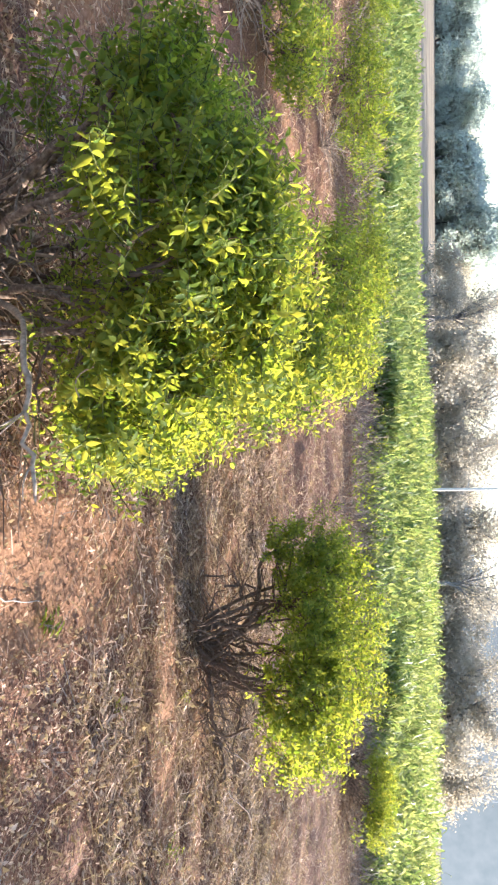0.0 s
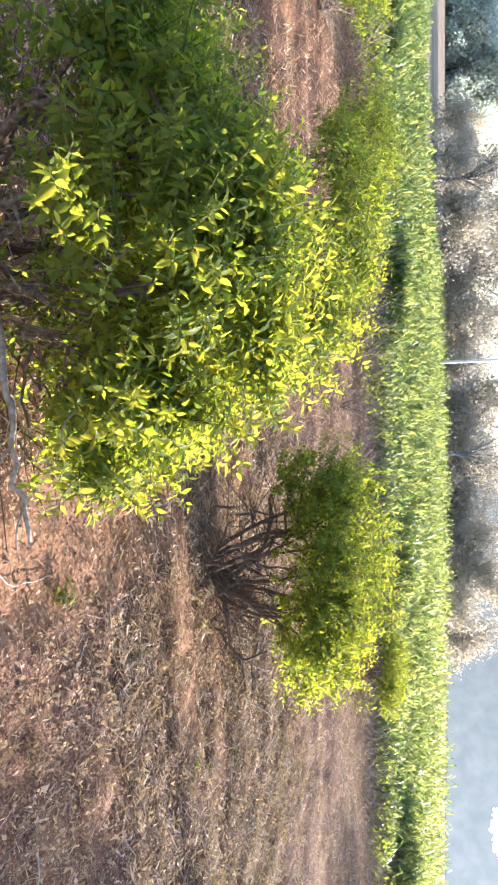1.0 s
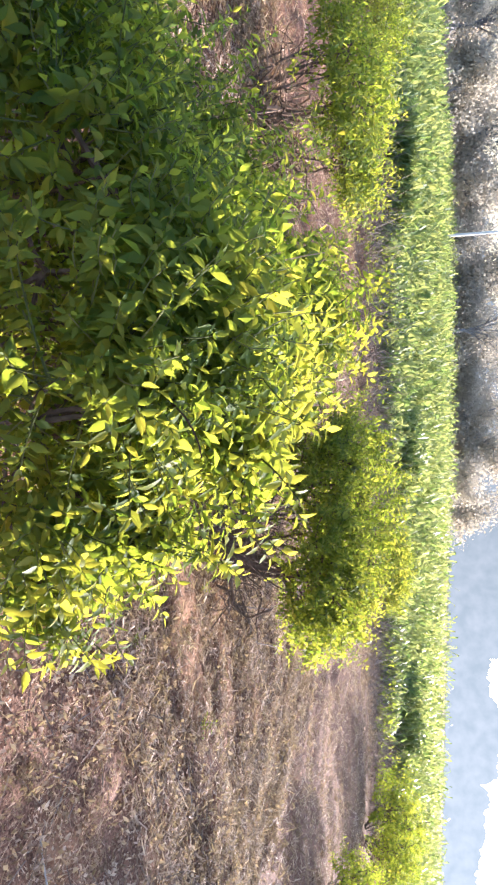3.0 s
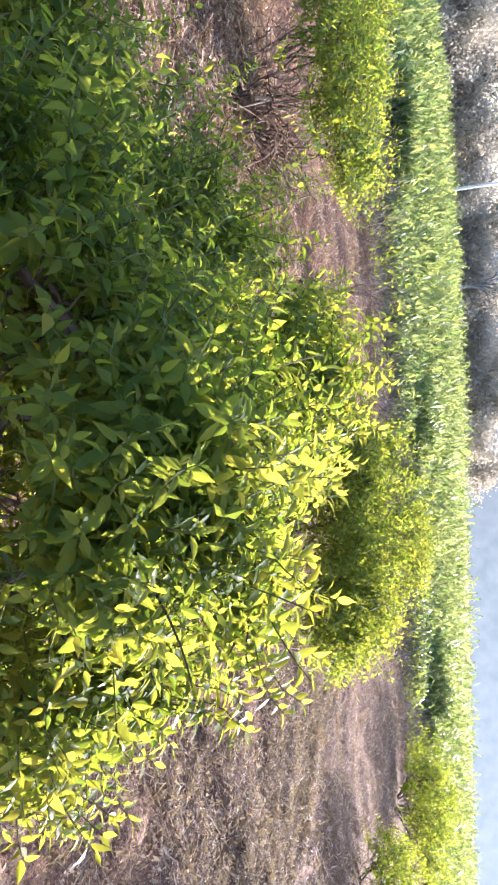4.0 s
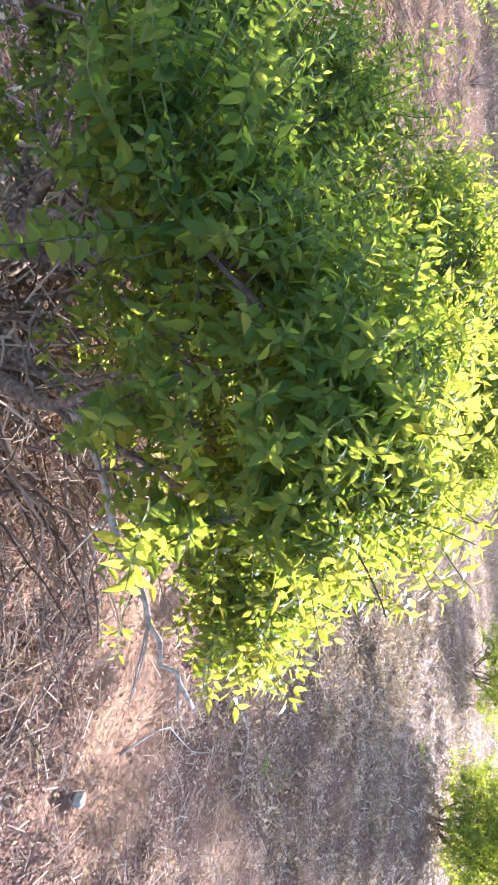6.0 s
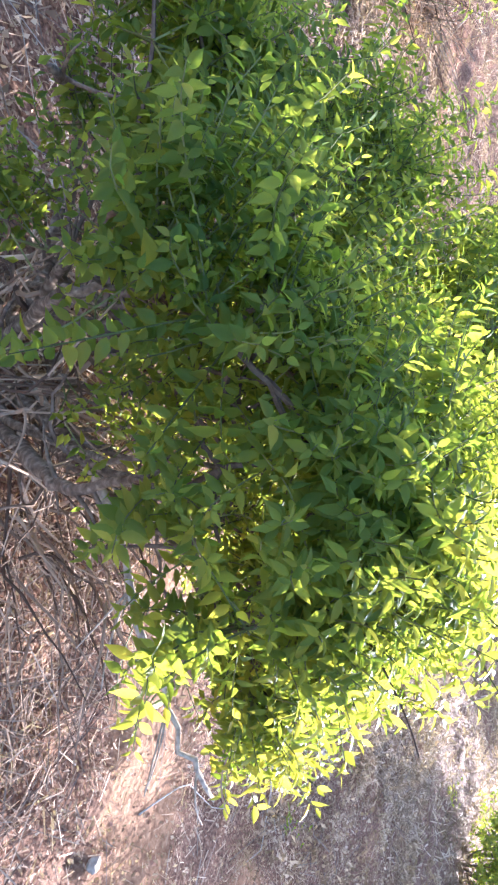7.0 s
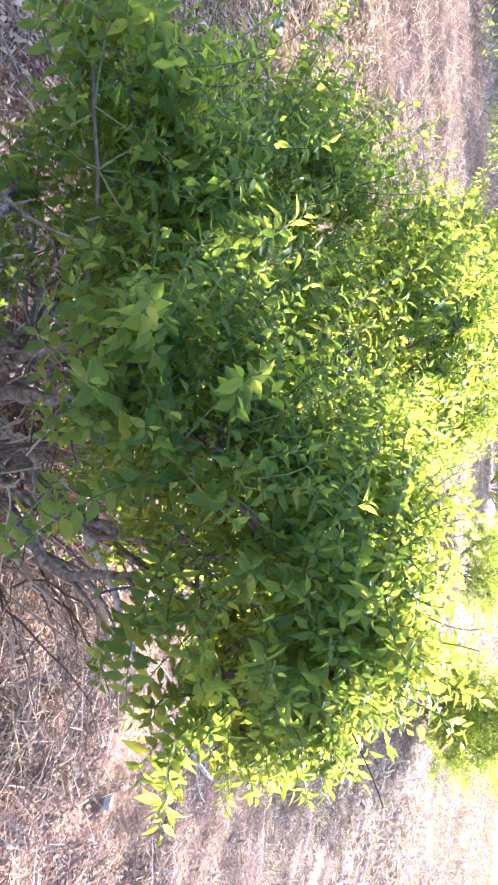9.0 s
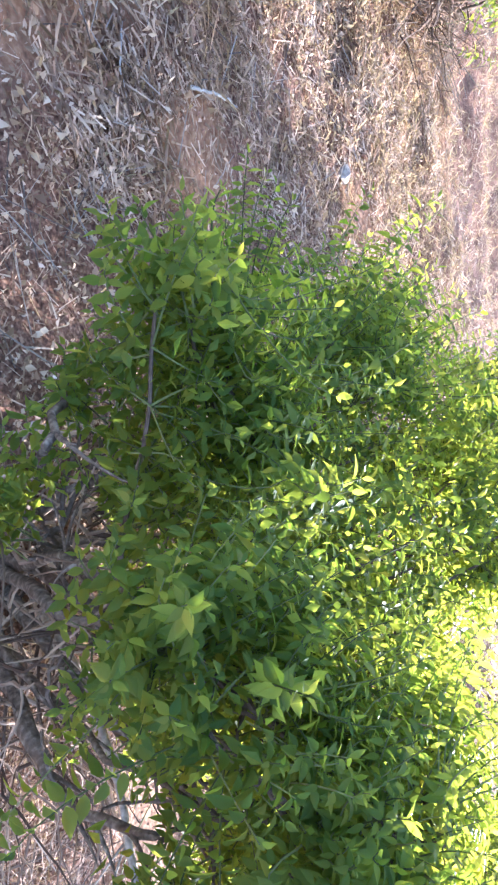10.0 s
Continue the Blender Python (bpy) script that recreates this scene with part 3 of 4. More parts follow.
    if singles:
        shapes = {}
        for kind in (0, 1):
            for form in range(4):
                v, f, each = leaf_batch(np.zeros((1, 3)), np.array([(0, 1.0, 0)]), np.array([(0, 0, 1.0)]), [1.0], [(0.46, 0.5, 0.54, 0.58)[form]], 0.12 + 0.1 * form, 0.3 - 0.09 * form)
                shapes[kind, form] = mesh_of("leaf", v, f, [YOUNG_LIT_ONE if kind else LEAF_ONE], smooth=True)
        for j in np.nonzero(one)[0]:
            yv = la[j] / np.linalg.norm(la[j])
            xv = np.cross(yv, lu[j])
            xv = xv / np.linalg.norm(xv)
            zv = np.cross(xv, yv)
            ob = part("leaf", shapes[int(ly[j]), int(rng.integers(0, 4))], thing)
            m = Matrix((xv, yv, zv)).transposed().to_4x4()
            ob.matrix_local = Matrix.Translation(lp[j] - off) @ m @ Matrix.Scale(float(ll[j]), 4)
    # bare dead twigs round the foot
    dp, dr_ = [], []
    for i in range(dead):
        w = rng.uniform(0, 2 * math.pi)
        inset = rng.uniform(0.05, 0.4)
        a0 = np.array((base[0] + inset * math.cos(w), base[1] + inset * math.sin(w), off[2] + rng.uniform(0.01, 0.25)))
        reach = rng.uniform(0.25, 0.7)
        b0 = np.array((base[0] + reach * r[0] * 1.2 * math.cos(w + rng.normal(0, 0.3)), base[1] + reach * r[1] * 1.2 * math.sin(w + rng.normal(0, 0.3)), off[2] + rng.uniform(0.03, 0.35)))
        pts = curve_points(a0, b0, np.array((0, 0, rng.uniform(0.05, 0.25))) + rng.normal(0, 0.08, 3), 8)
        pts = pts + np.cumsum(rng.normal(0, 0.012, (8, 3)), axis=0)
        pts[:, 2] = np.maximum(pts[:, 2], off[2] + 0.015)
        dp.append(pts - off)
        dr_.append(np.linspace(dead_thick * rng.uniform(0.65, 1.35), 0.0018, 8))
        fork = pts[4]
        tip = pts[-1] + rng.normal(0, 0.14, 3) + (0, 0, 0.05)
        tip[2] = max(tip[2], off[2] + 0.02)
        dp.append(curve_points(fork, tip, (tip - fork) * 0.5 + rng.normal(0, 0.03, 3), 6) - off)
        dr_.append(np.linspace(0.003, 0.0012, 6))
    for i in range(dead // 8):
        top = tips[int(rng.integers(0, len(tips)))]
        a0 = top - unit(top - c) * rng.uniform(0.08, 0.2)
        b0 = top + unit(top - c) * rng.uniform(0.02, 0.07) + (0, 0, 0.02)
        dp.append(curve_points(a0, b0, (b0 - a0) * 0.5 + rng.normal(0, 0.03, 3), 7) - off)
        dr_.append(np.linspace(0.0020, 0.0010, 7))
    for i in range(brush[2] if brush else 0):   # a thicket of bare twigs low on one side
        b0 = np.array(brush[0]) + np.clip(rng.normal(0, 0.6, 3), -1.3, 1.3) * np.array(brush[1])
        b0[2] = max(b0[2], off[2] + 0.02)
        a0 = np.array((base[0], base[1], off[2])) * 0.45 + b0 * 0.55 + rng.normal(0, 0.10, 3)
        a0[2] = max(a0[2] - 0.08, off[2] + 0.015)
        pts = curve_points(a0, b0, (b0 - a0) * 0.4 + rng.normal(0, 0.05, 3), 8)
        pts = pts + np.cumsum(rng.normal(0, 0.009, (8, 3)), axis=0)
        pts[:, 2] = np.maximum(pts[:, 2], off[2] + 0.015)
        dp.append(pts - off)
        dr_.append(np.linspace(rng.uniform(0.003, 0.0065), 0.0014, 8))
    v, f = tubes(dp, dr_, 5)
    part("dead_brush", mesh_of("dead_brush", v, f, [dead_mat or TWIG]), thing, "bare grey-brown dead twigs round the stems", kind="stuff")
    return thing


make_bush((-0.52, 1.98), [((-0.49, 1.80, 0.77), (0.57, 0.58, 0.27), 0.20, -0.27), ((-0.98, 2.04, 0.46), (0.29, 0.34, 0.24), 0.05, 0.15), ((-0.17, 1.53, 0.77), (0.25, 0.24, 0.25), 0.07, -0.67),
                          ((-0.31, 2.51, 0.90), (0.29, 0.50, 0.30), 0.12, -0.49), ((-0.60, 2.31, 0.66), (0.62, 0.50, 0.43), 0.19, -0.75), ((-0.09, 1.84, 0.54), (0.26, 0.49, 0.27), 0.10, -0.87),
                          ((-0.73, 1.69, 0.83), (0.41, 0.20, 0.22), 0.10, -0.97), ((-0.25, 2.42, 0.38), (0.48, 0.56, 0.40), 0.15, -0.95), ((-0.71, 2.58, 0.69), (0.21, 0.42, 0.23), 0.06, -0.76),
                          ((-0.46, 1.48, 1.03), (0.27, 0.20, 0.19), 0.07, -0.42), ((-0.43, 1.68, 1.05), (0.35, 0.32, 0.14), 0.09, -0.81), ((-1.12, 2.01, 0.73), (0.29, 0.18, 0.18), 0.05, -0.69), ((-0.96, 1.80, 0.44), (0.24, 0.20, 0.16), 0.045, -0.9), ((-0.45, 1.66, 0.48), (0.32, 0.18, 0.14), 0.04, -0.9)],
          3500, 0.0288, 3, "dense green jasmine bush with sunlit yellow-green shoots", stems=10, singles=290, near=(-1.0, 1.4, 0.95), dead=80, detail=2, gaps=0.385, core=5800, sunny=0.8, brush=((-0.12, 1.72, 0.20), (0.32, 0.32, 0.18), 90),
          skirt=(0.70, 1.4, 0.58), dead_mat=DRY_STICK, stem_mat=BUSH_BARK, stem_thick=0.020,
          limbs=(([(-0.5, 1.95, 0.0), (-0.36, 1.70, 0.38), (-0.22, 1.50, 0.50), (-0.10, 1.45, 0.550), (0.02, 1.39, 0.600), (0.12, 1.375, 0.620)], 0.0085, LIMB_BARK),
                 ([(-0.6, 2.0, 0.0), (-0.95, 2.2, 0.22), (-1.07, 2.05, 0.39), (-1.14, 1.78, 0.58)], 0.012),
                 ([(-0.6, 1.9, 0.0), (-0.85, 1.8, 0.45), (-0.93, 1.72, 0.62), (-1.0, 1.66, 0.75)], 0.011),
                 ([(-0.5, 1.8, 0.0), (-0.55, 1.58, 0.38), (-0.57, 1.50, 0.51), (-0.63, 1.50, 0.72)], 0.015),
                 ([(-0.62, 1.9, 0.0), (-0.80, 1.74, 0.42), (-0.84, 1.69, 0.51), (-0.80, 1.72, 0.72)], 0.013)))
make_bush((1.26, 4.22), [((1.26, 4.28, 0.74), (0.78, 0.74, 0.44), 0.75, -0.6), ((0.74, 4.22, 0.74), (0.34, 0.4, 0.32), 0.14, -0.8), ((0.66, 4.20, 0.56), (0.24, 0.3, 0.16), 0.05, -0.8), ((1.68, 4.02, 0.74), (0.38, 0.44, 0.30), 0.2, -0.5), ((1.33, 3.90, 0.86), (0.58, 0.36, 0.24), 0.17, -0.5), ((1.40, 4.5, 0.56), (0.56, 0.40, 0.30), 0.12, -0.6)],
          1350, 0.031, 12, "round jasmine bush with bare dark twigs underneath", stems=9, dead=45, gaps=0.40, core=4600, dead_mat=STEM, sunny=0.35, stem_thick=0.020, dead_thick=0.008, brush=((1.62, 4.40, 0.17), (0.40, 0.34, 0.15), 110), limb_mat=STEM, young_lit=0.8,
          limbs=(([(1.33, 4.28, -0.03), (1.31, 4.2, 0.12), (1.15, 4.2, 0.32), (0.93, 4.2, 0.40), (0.76, 4.2, 0.38), (0.66, 4.2, 0.50)], 0.015),
                 ([(1.30, 4.28, -0.03), (1.28, 4.25, 0.10), (1.12, 4.25, 0.42), (0.97, 4.25, 0.56), (0.79, 4.25, 0.67)], 0.015),
                 ([(1.38, 4.28, -0.03), (1.41, 4.2, 0.18), (1.60, 4.2, 0.43), (1.91, 4.2, 0.60)], 0.015),
                 ([(1.36, 4.24, -0.03), (1.45, 4.0, 0.15), (1.66, 4.0, 0.14), (1.78, 4.0, 0.22), (1.70, 4.0, 0.38)], 0.012),
                 ([(1.34, 4.28, -0.03), (1.34, 4.2, 0.14), (1.32, 4.2, 0.36), (1.27, 4.2, 0.60)], 0.014),
                 ([(1.32, 4.30, -0.03), (1.22, 4.4, 0.20), (1.05, 4.5, 0.45), (1.0, 4.55, 0.7)], 0.014)))
third = make_bush((-1.15, 5.75), [((-1.18, 6.1, 0.63), (0.82, 0.84, 0.37), 1.0, -0.4)], 560, 0.045, 21, "jasmine bush with pale dry branches at its foot", stems=10, dead=60, core=2600, young_lit=0.6, dead_mat=DRY_STICK, dead_thick=0.011, brush=((-0.80, 6.05, 0.20), (0.42, 0.45, 0.18), 150))
fourth = make_bush((-3.5, 5.6), [((-3.5, 5.6, 0.36), (0.75, 0.75, 0.34), 1.0, -0.5)], 380, 0.045, 33, "low bright green jasmine bush in dry straw", stems=7, dead=15, core=1500, young_lit=0.7)
fifth = make_bush((-4.6, 9.3), [((-4.6, 9.3, 0.47), (1.0, 0.9, 0.46), 1.0, -0.8)], 450, 0.05, 47, "broad jasmine bush beside the crop", stems=7, dead=25, detail=0, core=2600, young_lit=0.5)
make_bush((6.75, 4.02), [((6.75, 4.02, 0.86), (0.92, 0.70, 0.78), 0.85, -0.9), ((6.6, 3.95, 1.25), (0.62, 0.5, 0.40), 0.15, -0.5), ((6.7, 3.95, 0.42), (0.95, 0.8, 0.42), 0.45, -0.95)], 560, 0.05, 58, "tall dense jasmine bush in bright low sun", stems=8, dead=20, detail=0, gaps=0.3, core=5000, young_lit=0.6)
for src, bx, by, turn, size, rise in (
    (fifth, 7.7, 6.5, 200, 0.9, 1.0), (fifth, 10.6, 10.1, 140, 1.3, 1.0), (fifth, -2.6, 10.8, 100, 0.9, 1.0),
    (third, -7.2, 9.0, 30, 1.0, 1.0), (fifth, -8.0, 12.0, 160, 1.0, 1.0), (third, 5.2, 11.0, 250, 0.9, 1.0), (fourth, -5.8, 6.2, 40, 1.1, 1.0),
):
    ob = copy_thing(src, pose(bx, by, float(ground_z(bx, by)), 0, 0, turn))
    ob.scale = (size, size, size * rise)


# ---- crop field ----
def crop_mesh(x, y, tall, blades, rng):
    n = len(x)
    pos = np.repeat(np.stack([x, y, ground_z(x, y)], 1), blades, 0)
    H = np.repeat(tall, blades) * rng.uniform(0.7, 1.05, n * blades)
    ang = rng.uniform(0, 2 * math.pi, n * blades)
    out = np.stack([np.cos(ang), np.sin(ang), np.zeros(n * blades)], 1)
    side = np.stack([-np.sin(ang), np.cos(ang), np.zeros(n * blades)], 1)
    reach = rng.uniform(0.10, 0.46, n * blades)
    start = H * rng.uniform(0.05, 0.85, n * blades)
    rise = rng.uniform(0.0, 0.28, n * blades)
    fall = rng.uniform(0.0, 0.4, n * blades)
    W = rng.uniform(0.022, 0.060, n * blades)
    twist = rng.normal(0, 0.5, n * blades)
    side = side + out * twist[:, None] + np.stack([0 * H, 0 * H, rng.normal(0, 0.45, n * blades)], 1)
    prof = [(0.0, 0.0, 0.0, 0.7), (0.5, 1.0, 0.1, 1.0), (1.0, 0.95, 1.0, 0.08)]
    rows = []
    for o, h, g, w in prof:
        p = pos + out * (reach * o)[:, None] + np.stack([0 * H, 0 * H, np.maximum(start + rise * h - fall * g, 0.03)], 1)
        rows += [p - side * (W * w / 2)[:, None], p + side * (W * w / 2)[:, None]]
    v = np.stack(rows, 1).reshape(-1, 3)
    k = np.arange(n * blades) * 6
    f = np.concatenate([np.stack([k + 2 * i, k + 2 * i + 1, k + 2 * i + 3, k + 2 * i + 2], 1) for i in range(2)])
    return mesh_of("maize_crop", v, f, [CROP])


def crop_tall(x, y):
    return np.clip(1.22 + 0.05 * x - 0.004 * (y - 13), 0.8, 1.62) + 0.003 * np.clip(y - 20, 0, 40) * (x > -3)


def crop_front(x):
    """The near edge of the crop, with places where nothing came up."""
    f = 12.9 + 0.5 * vnoise(x, 0 * x, 1.3, 4)
    for lo, hi, back in ((-1.7, 0.3, 1.7), (4.4, 6.0, 1.5), (11.0, 13.6, 1.6), (-6.6, -5.0, 1.6)):
        f = np.where((x > lo) & (x < hi), f + back, f)
    return f


n = 24000
x = -16 + 92 * rng.uniform(0, 1, n) ** 1.25
y = 12.8 + 45 * rng.uniform(0, 1, n) ** 1.8
k = (y < np.where(x < -3, 30 + x * 0.2, 58)) & (y > crop_front(x)) & ((x < 25) | (y < 40)) & (rng.uniform(0, 1, n) < 26 / np.maximum(np.hypot(x, y), 26))
fx, fy = rng.uniform(-9, 15, 3600), rng.uniform(12.8, 17.5, 3600)
kf = (fy > crop_front(fx)) & (fy < crop_front(fx) + 2.2)
x, y = np.concatenate([x[k], fx[kf]]), np.concatenate([y[k], fy[kf]])
tall = crop_tall(x, y) * (0.50 + 0.42 * vnoise(x, y, 0.9, 8) + 0.30 * rng.uniform(0, 1, len(x)))
recess = crop_front(x) > 13.95
ramp_up = np.clip(0.15 + 0.105 * (y - np.where(recess, 13.2, crop_front(x))), 0, 1)
tall = tall * np.where(recess, np.maximum(0.62, ramp_up), ramp_up)
k = np.hypot(x, y) < 27
tagged(part("maize_crop", crop_mesh(x[k], y[k], tall[k], 14, rng)), "tall light green crop with arching blades", "crop", kind="stuff")
tagged(part("maize_crop", crop_mesh(x[~k], y[~k], tall[~k], 9, rng)), "pale green far rows of the crop field", "crop", kind="stuff")

# dry grass in the litter
tx, ty = rng.uniform(-2.4, 5.5, 130), rng.uniform(1.2, 7.5, 130)
k = vnoise(tx, ty, 0.7, 61) > 0.52
tx, ty = np.repeat(tx[k], 34), np.repeat(ty[k], 34)
n = len(tx)
foot = np.stack([tx + rng.normal(0, 0.05, n), ty + rng.normal(0, 0.05, n)], 1)
foot = np.concatenate([foot, ground_z(foot[:, 0], foot[:, 1])[:, None]], 1)
v, f, each = leaf_batch(foot, rng.normal(0, 0.8, (n, 3)) + (0, 0, 0.7), rng.normal(0, 1, (n, 3)), rng.uniform(0.03, 0.085, n), rng.uniform(0.003, 0.006, n), 0.1, 0.5, 0)
tagged(part("dry_grass", mesh_of("dry_grass", v, f, [GRASS])), "small tufts of yellowed dry grass in the litter", "grass", kind="stuff")
cx, cy = rng.uniform(-2.4, 5.0, 420), rng.uniform(1.3, 6.5, 420)
tagged(part("soil_clods", clods(cx, cy, 0.010, 0.034, rng)), "larger dark lumps of earth among the straw", "soil", kind="stuff")

# dry weeds before the crop
x, y = scatter(26000, -9, 13, 10.8, 14.0, rng)
tagged(part("dry_weeds", straw_mesh("dry_weeds", x, y, TWIG, 0.15, 0.55, 0.010, 0.9, rng)), "tangled dry brown weeds along the crop edge", "weeds", kind="stuff")


n = 16000
wx, wy = rng.uniform(-9, 13, n), rng.uniform(11.2, 14.2, n)
k = rng.uniform(0, 1, n) < np.clip((vnoise(wx, wy, 0.8, 41) - 0.42) * 4, 0, 1)
wx, wy = wx[k], wy[k]
n = len(wx)
wp = np.stack([wx, wy, ground_z(wx, wy) + 0.02 + rng.uniform(0, 1, n) ** 1.5 * 0.5 * vnoise(wx, wy, 0.8, 41)], 1)
v, f, each = leaf_batch(wp, rng.normal(0, 1, (n, 3)) + (0, 0, 0.6), np.tile((0, 0, 1.0), (n, 1)) + rng.normal(0, 0.4, (n, 3)), rng.uniform(0.05, 0.12, n), rng.uniform(0.025, 0.05, n), 0.2, 0.2, 0)
tagged(part("green_weeds", mesh_of("green_weeds", v, f, [LEAF])), "low green weeds along the crop edge", "weeds", kind="stuff")


# ---- small things on the ground ----
STONE = plain_material("pale_stone", [(0.3, (0.22, 0.17, 0.13)), (0.7, (0.42, 0.34, 0.265))], 45.0, 0.85, 0.6, 0.004)


def stone(x, y, size, seed, label):
    bm = bmesh.new()
    bmesh.ops.create_icosphere(bm, subdivisions=2, radius=size)
    for vert in bm.verts:
        n = noise.noise(vert.co * (1.6 / size) + Vector((seed, 0, 0)))
        vert.co = vert.co * (1 + 0.35 * n)
        vert.co.z *= 0.62
    me = bpy.data.meshes.new("stone")
    bm.to_mesh(me)
    bm.free()
    me.materials.append(STONE)
    ob = part("stone", me)
    ob.location = (x, y, float(ground_z(x, y)) + size * 0.3)
    return tagged(ob, label, "stone")


stone(-0.45, 4.5, 0.045, 1, "pale rounded stone lying in dry straw")
stone(0.79, 1.345, 0.026, 2, "small pale stone beside a burrow in red soil")
stone(0.36, 2.95, 0.018, 3, "small pale stone on red soil")


def stick(points, thick, label, mat=PALE_STICK):
    pts = np.array(points, float)
    pts[:, 2] += ground_z(pts[:, 0], pts[:, 1]) + thick
    t = np.linspace(0, len(pts) - 1, 12)
    pts = np.stack([np.interp(t, np.arange(len(pts)), pts[:, q]) for q in range(3)], 1)
    pts[1:-1] += np.random.default_rng(len(label)).normal(0, thick * 0.7, (10, 3)) * (1, 1, 0.4)
    v, f = tubes([pts], [np.linspace(thick, thick * 0.5, 12)], 7)
    return tagged(part("stick", mesh_of("stick", v, f, [mat], smooth=True)), label, "stick", "loose sticks")


stick([(-1.22, 3.30, 0.01), (-1.16, 3.42, 0.015), (-1.07, 3.57, 0.01)], 0.007, "short bleached white stick on shaded litter")
stick([(-1.45, 3.12, 0.0), (-1.36, 3.02, 0.03), (-1.25, 3.03, 0.0)], 0.003, "thin bent dry stick on shaded litter")
stick([(0.9, 1.55, 0.0), (1.05, 1.75, 0.02), (1.35, 1.8, 0.01), (1.6, 1.95, 0.0)], 0.003, "long thin dry stick across the straw")
stick([(0.3, 1.9, 0.0), (0.55, 2.1, 0.02), (0.62, 2.4, 0.0)], 0.003, "thin dry stick on red soil")
stick([(1.5, 2.15, 0.0), (1.7, 2.1, 0.03), (1.9, 1.9, 0.0)], 0.004, "curved dry stick in shaded straw")

stick([(1.95, 4.50, 0.0), (2.12, 4.57, 0.03), (2.42, 4.63, 0.02), (2.82, 5.12, 0.06), (3.1, 5.31, 0.02)], 0.008, "long curved dark dead branch on the straw", STEM)
stick([(2.0, 4.45, 0.02), (2.35, 4.95, 0.12), (2.5, 5.2, 0.05)], 0.006, "thin forked dark dead branch on the straw", STEM)


def sprig(x, y, tall, leaf, count, mats, seed, label, spread=0.5):
    rng = np.random.default_rng(seed)
    thing = tagged(new("seedling"), label, "seedling", "seedlings")
    thing.location = (x, y, float(ground_z(x, y)))
    paths, lp, la = [], [], []
    for i in range(count):
        w = rng.uniform(0, 2 * math.pi)
        e = np.array((spread * tall * math.cos(w), spread * tall * math.sin(w), tall * rng.uniform(0.5, 1)))
        p = curve_points(np.zeros(3), e, np.array((0, 0, tall * 0.4)), 6)
        paths.append(p)
        for q in (2, 3, 4, 5):
            for side in (1, -1):
                lp.append(p[q])
                la.append((p[q] - p[q - 1]) * 8 + side * np.array((-math.sin(w), math.cos(w), 0.2)) * 0.5 + rng.normal(0, 0.1, 3))
    v, f = tubes(paths, [np.linspace(0.002, 0.001, 6)] * count, 4)
    part("stalk", mesh_of("stalk", v, f, [TWIG]), thing)
    n = len(lp)
    v, f, each = leaf_batch(np.array(lp), np.array(la), np.tile((0, 0, 1.0), (n, 1)) + rng.normal(0, 0.2, (n, 3)), rng.uniform(0.7, 1.1, n) * leaf, rng.uniform(0.4, 0.55, n) * leaf)
    part("leafage", mesh_of("leafage", v, f, [mats], smooth=True), thing, kind="stuff")
    return thing


sprig(1.50, 3.86, 0.07, 0.03, 3, YOUNG_LIT, 61, "tiny bright green seedling at the soil edge")
sprig(0.70, 2.38, 0.06, 0.035, 4, LEAF, 62, "small wilted pale green weed on bare soil", 1.2)
sprig(1.25, 3.0, 0.05, 0.02, 4, LEAF, 63, "small grey-green weed in the litter", 1.2)
sprig(2.0, 2.1, 0.12, 0.022, 7, LEAF, 64, "low straggling green weed in shaded litter", 1.0)
sprig(2.2, 3.55, 0.08, 0.025, 4, LEAF, 65, "small yellowing weed on the soil edge", 1.0)
sprig(5.0, 3.9, 0.16, 0.04, 6, YOUNG_LIT, 66, "bright green weed among dry straw", 0.7)


def dry_shrub(x, y, wide, tall, count, seed, label):
    rng = np.random.default_rng(seed)
    thing = tagged(new("dry_shrub"), label, "dry shrub", "dry shrubs")
    thing.location = (x, y, float(ground_z(x, y)))
    paths, rad = [], []
    for i in range(count):
        w = rng.uniform(0, 2 * math.pi)
        e = np.array((wide * rng.uniform(0.3, 1) * math.cos(w), wide * rng.uniform(0.3, 1) * math.sin(w), tall * rng.uniform(0.3, 1)))
        p = curve_points(np.zeros(3), e, np.array((0, 0, tall * 0.3)) + rng.normal(0, 0.05, 3), 8)
        p = p + np.cumsum(rng.normal(0, 0.012, (8, 3)), axis=0)
        p[:, 2] = np.maximum(p[:, 2], 0.0)
        paths.append(p)
        rad.append(np.linspace(0.006, 0.002, 8))
        for j in range(2):
            q = p[int(rng.integers(3, 7))]
            e2 = q + rng.normal(0, 0.14, 3)
            e2[2] = max(e2[2], 0.02)
            paths.append(curve_points(q, e2, (e2 - q) * 0.5 + rng.normal(0, 0.03, 3), 5))
            rad.append(np.linspace(0.003, 0.0013, 5))
    v, f = tubes(paths, rad, 4)
    part("branchwork", mesh_of("branchwork", v, f, [TWIG]), thing, kind="stuff")
    return thing


dry_shrub(0.9, 9.5, 0.35, 0.45, 22, 71, "pale dry leafless shrub in open straw")
dry_shrub(-3.3, 4.75, 0.6, 0.3, 60, 72, "heap of pale dry cut stalks beside a bush")
dry_shrub(-0.6, 6.2, 0.5, 0.3, 35, 73, "pale dry branches beside a jasmine bush")
dry_shrub(-3.6, 8.4, 0.6, 0.35, 40, 74, "pale dry branches below a broad bush")


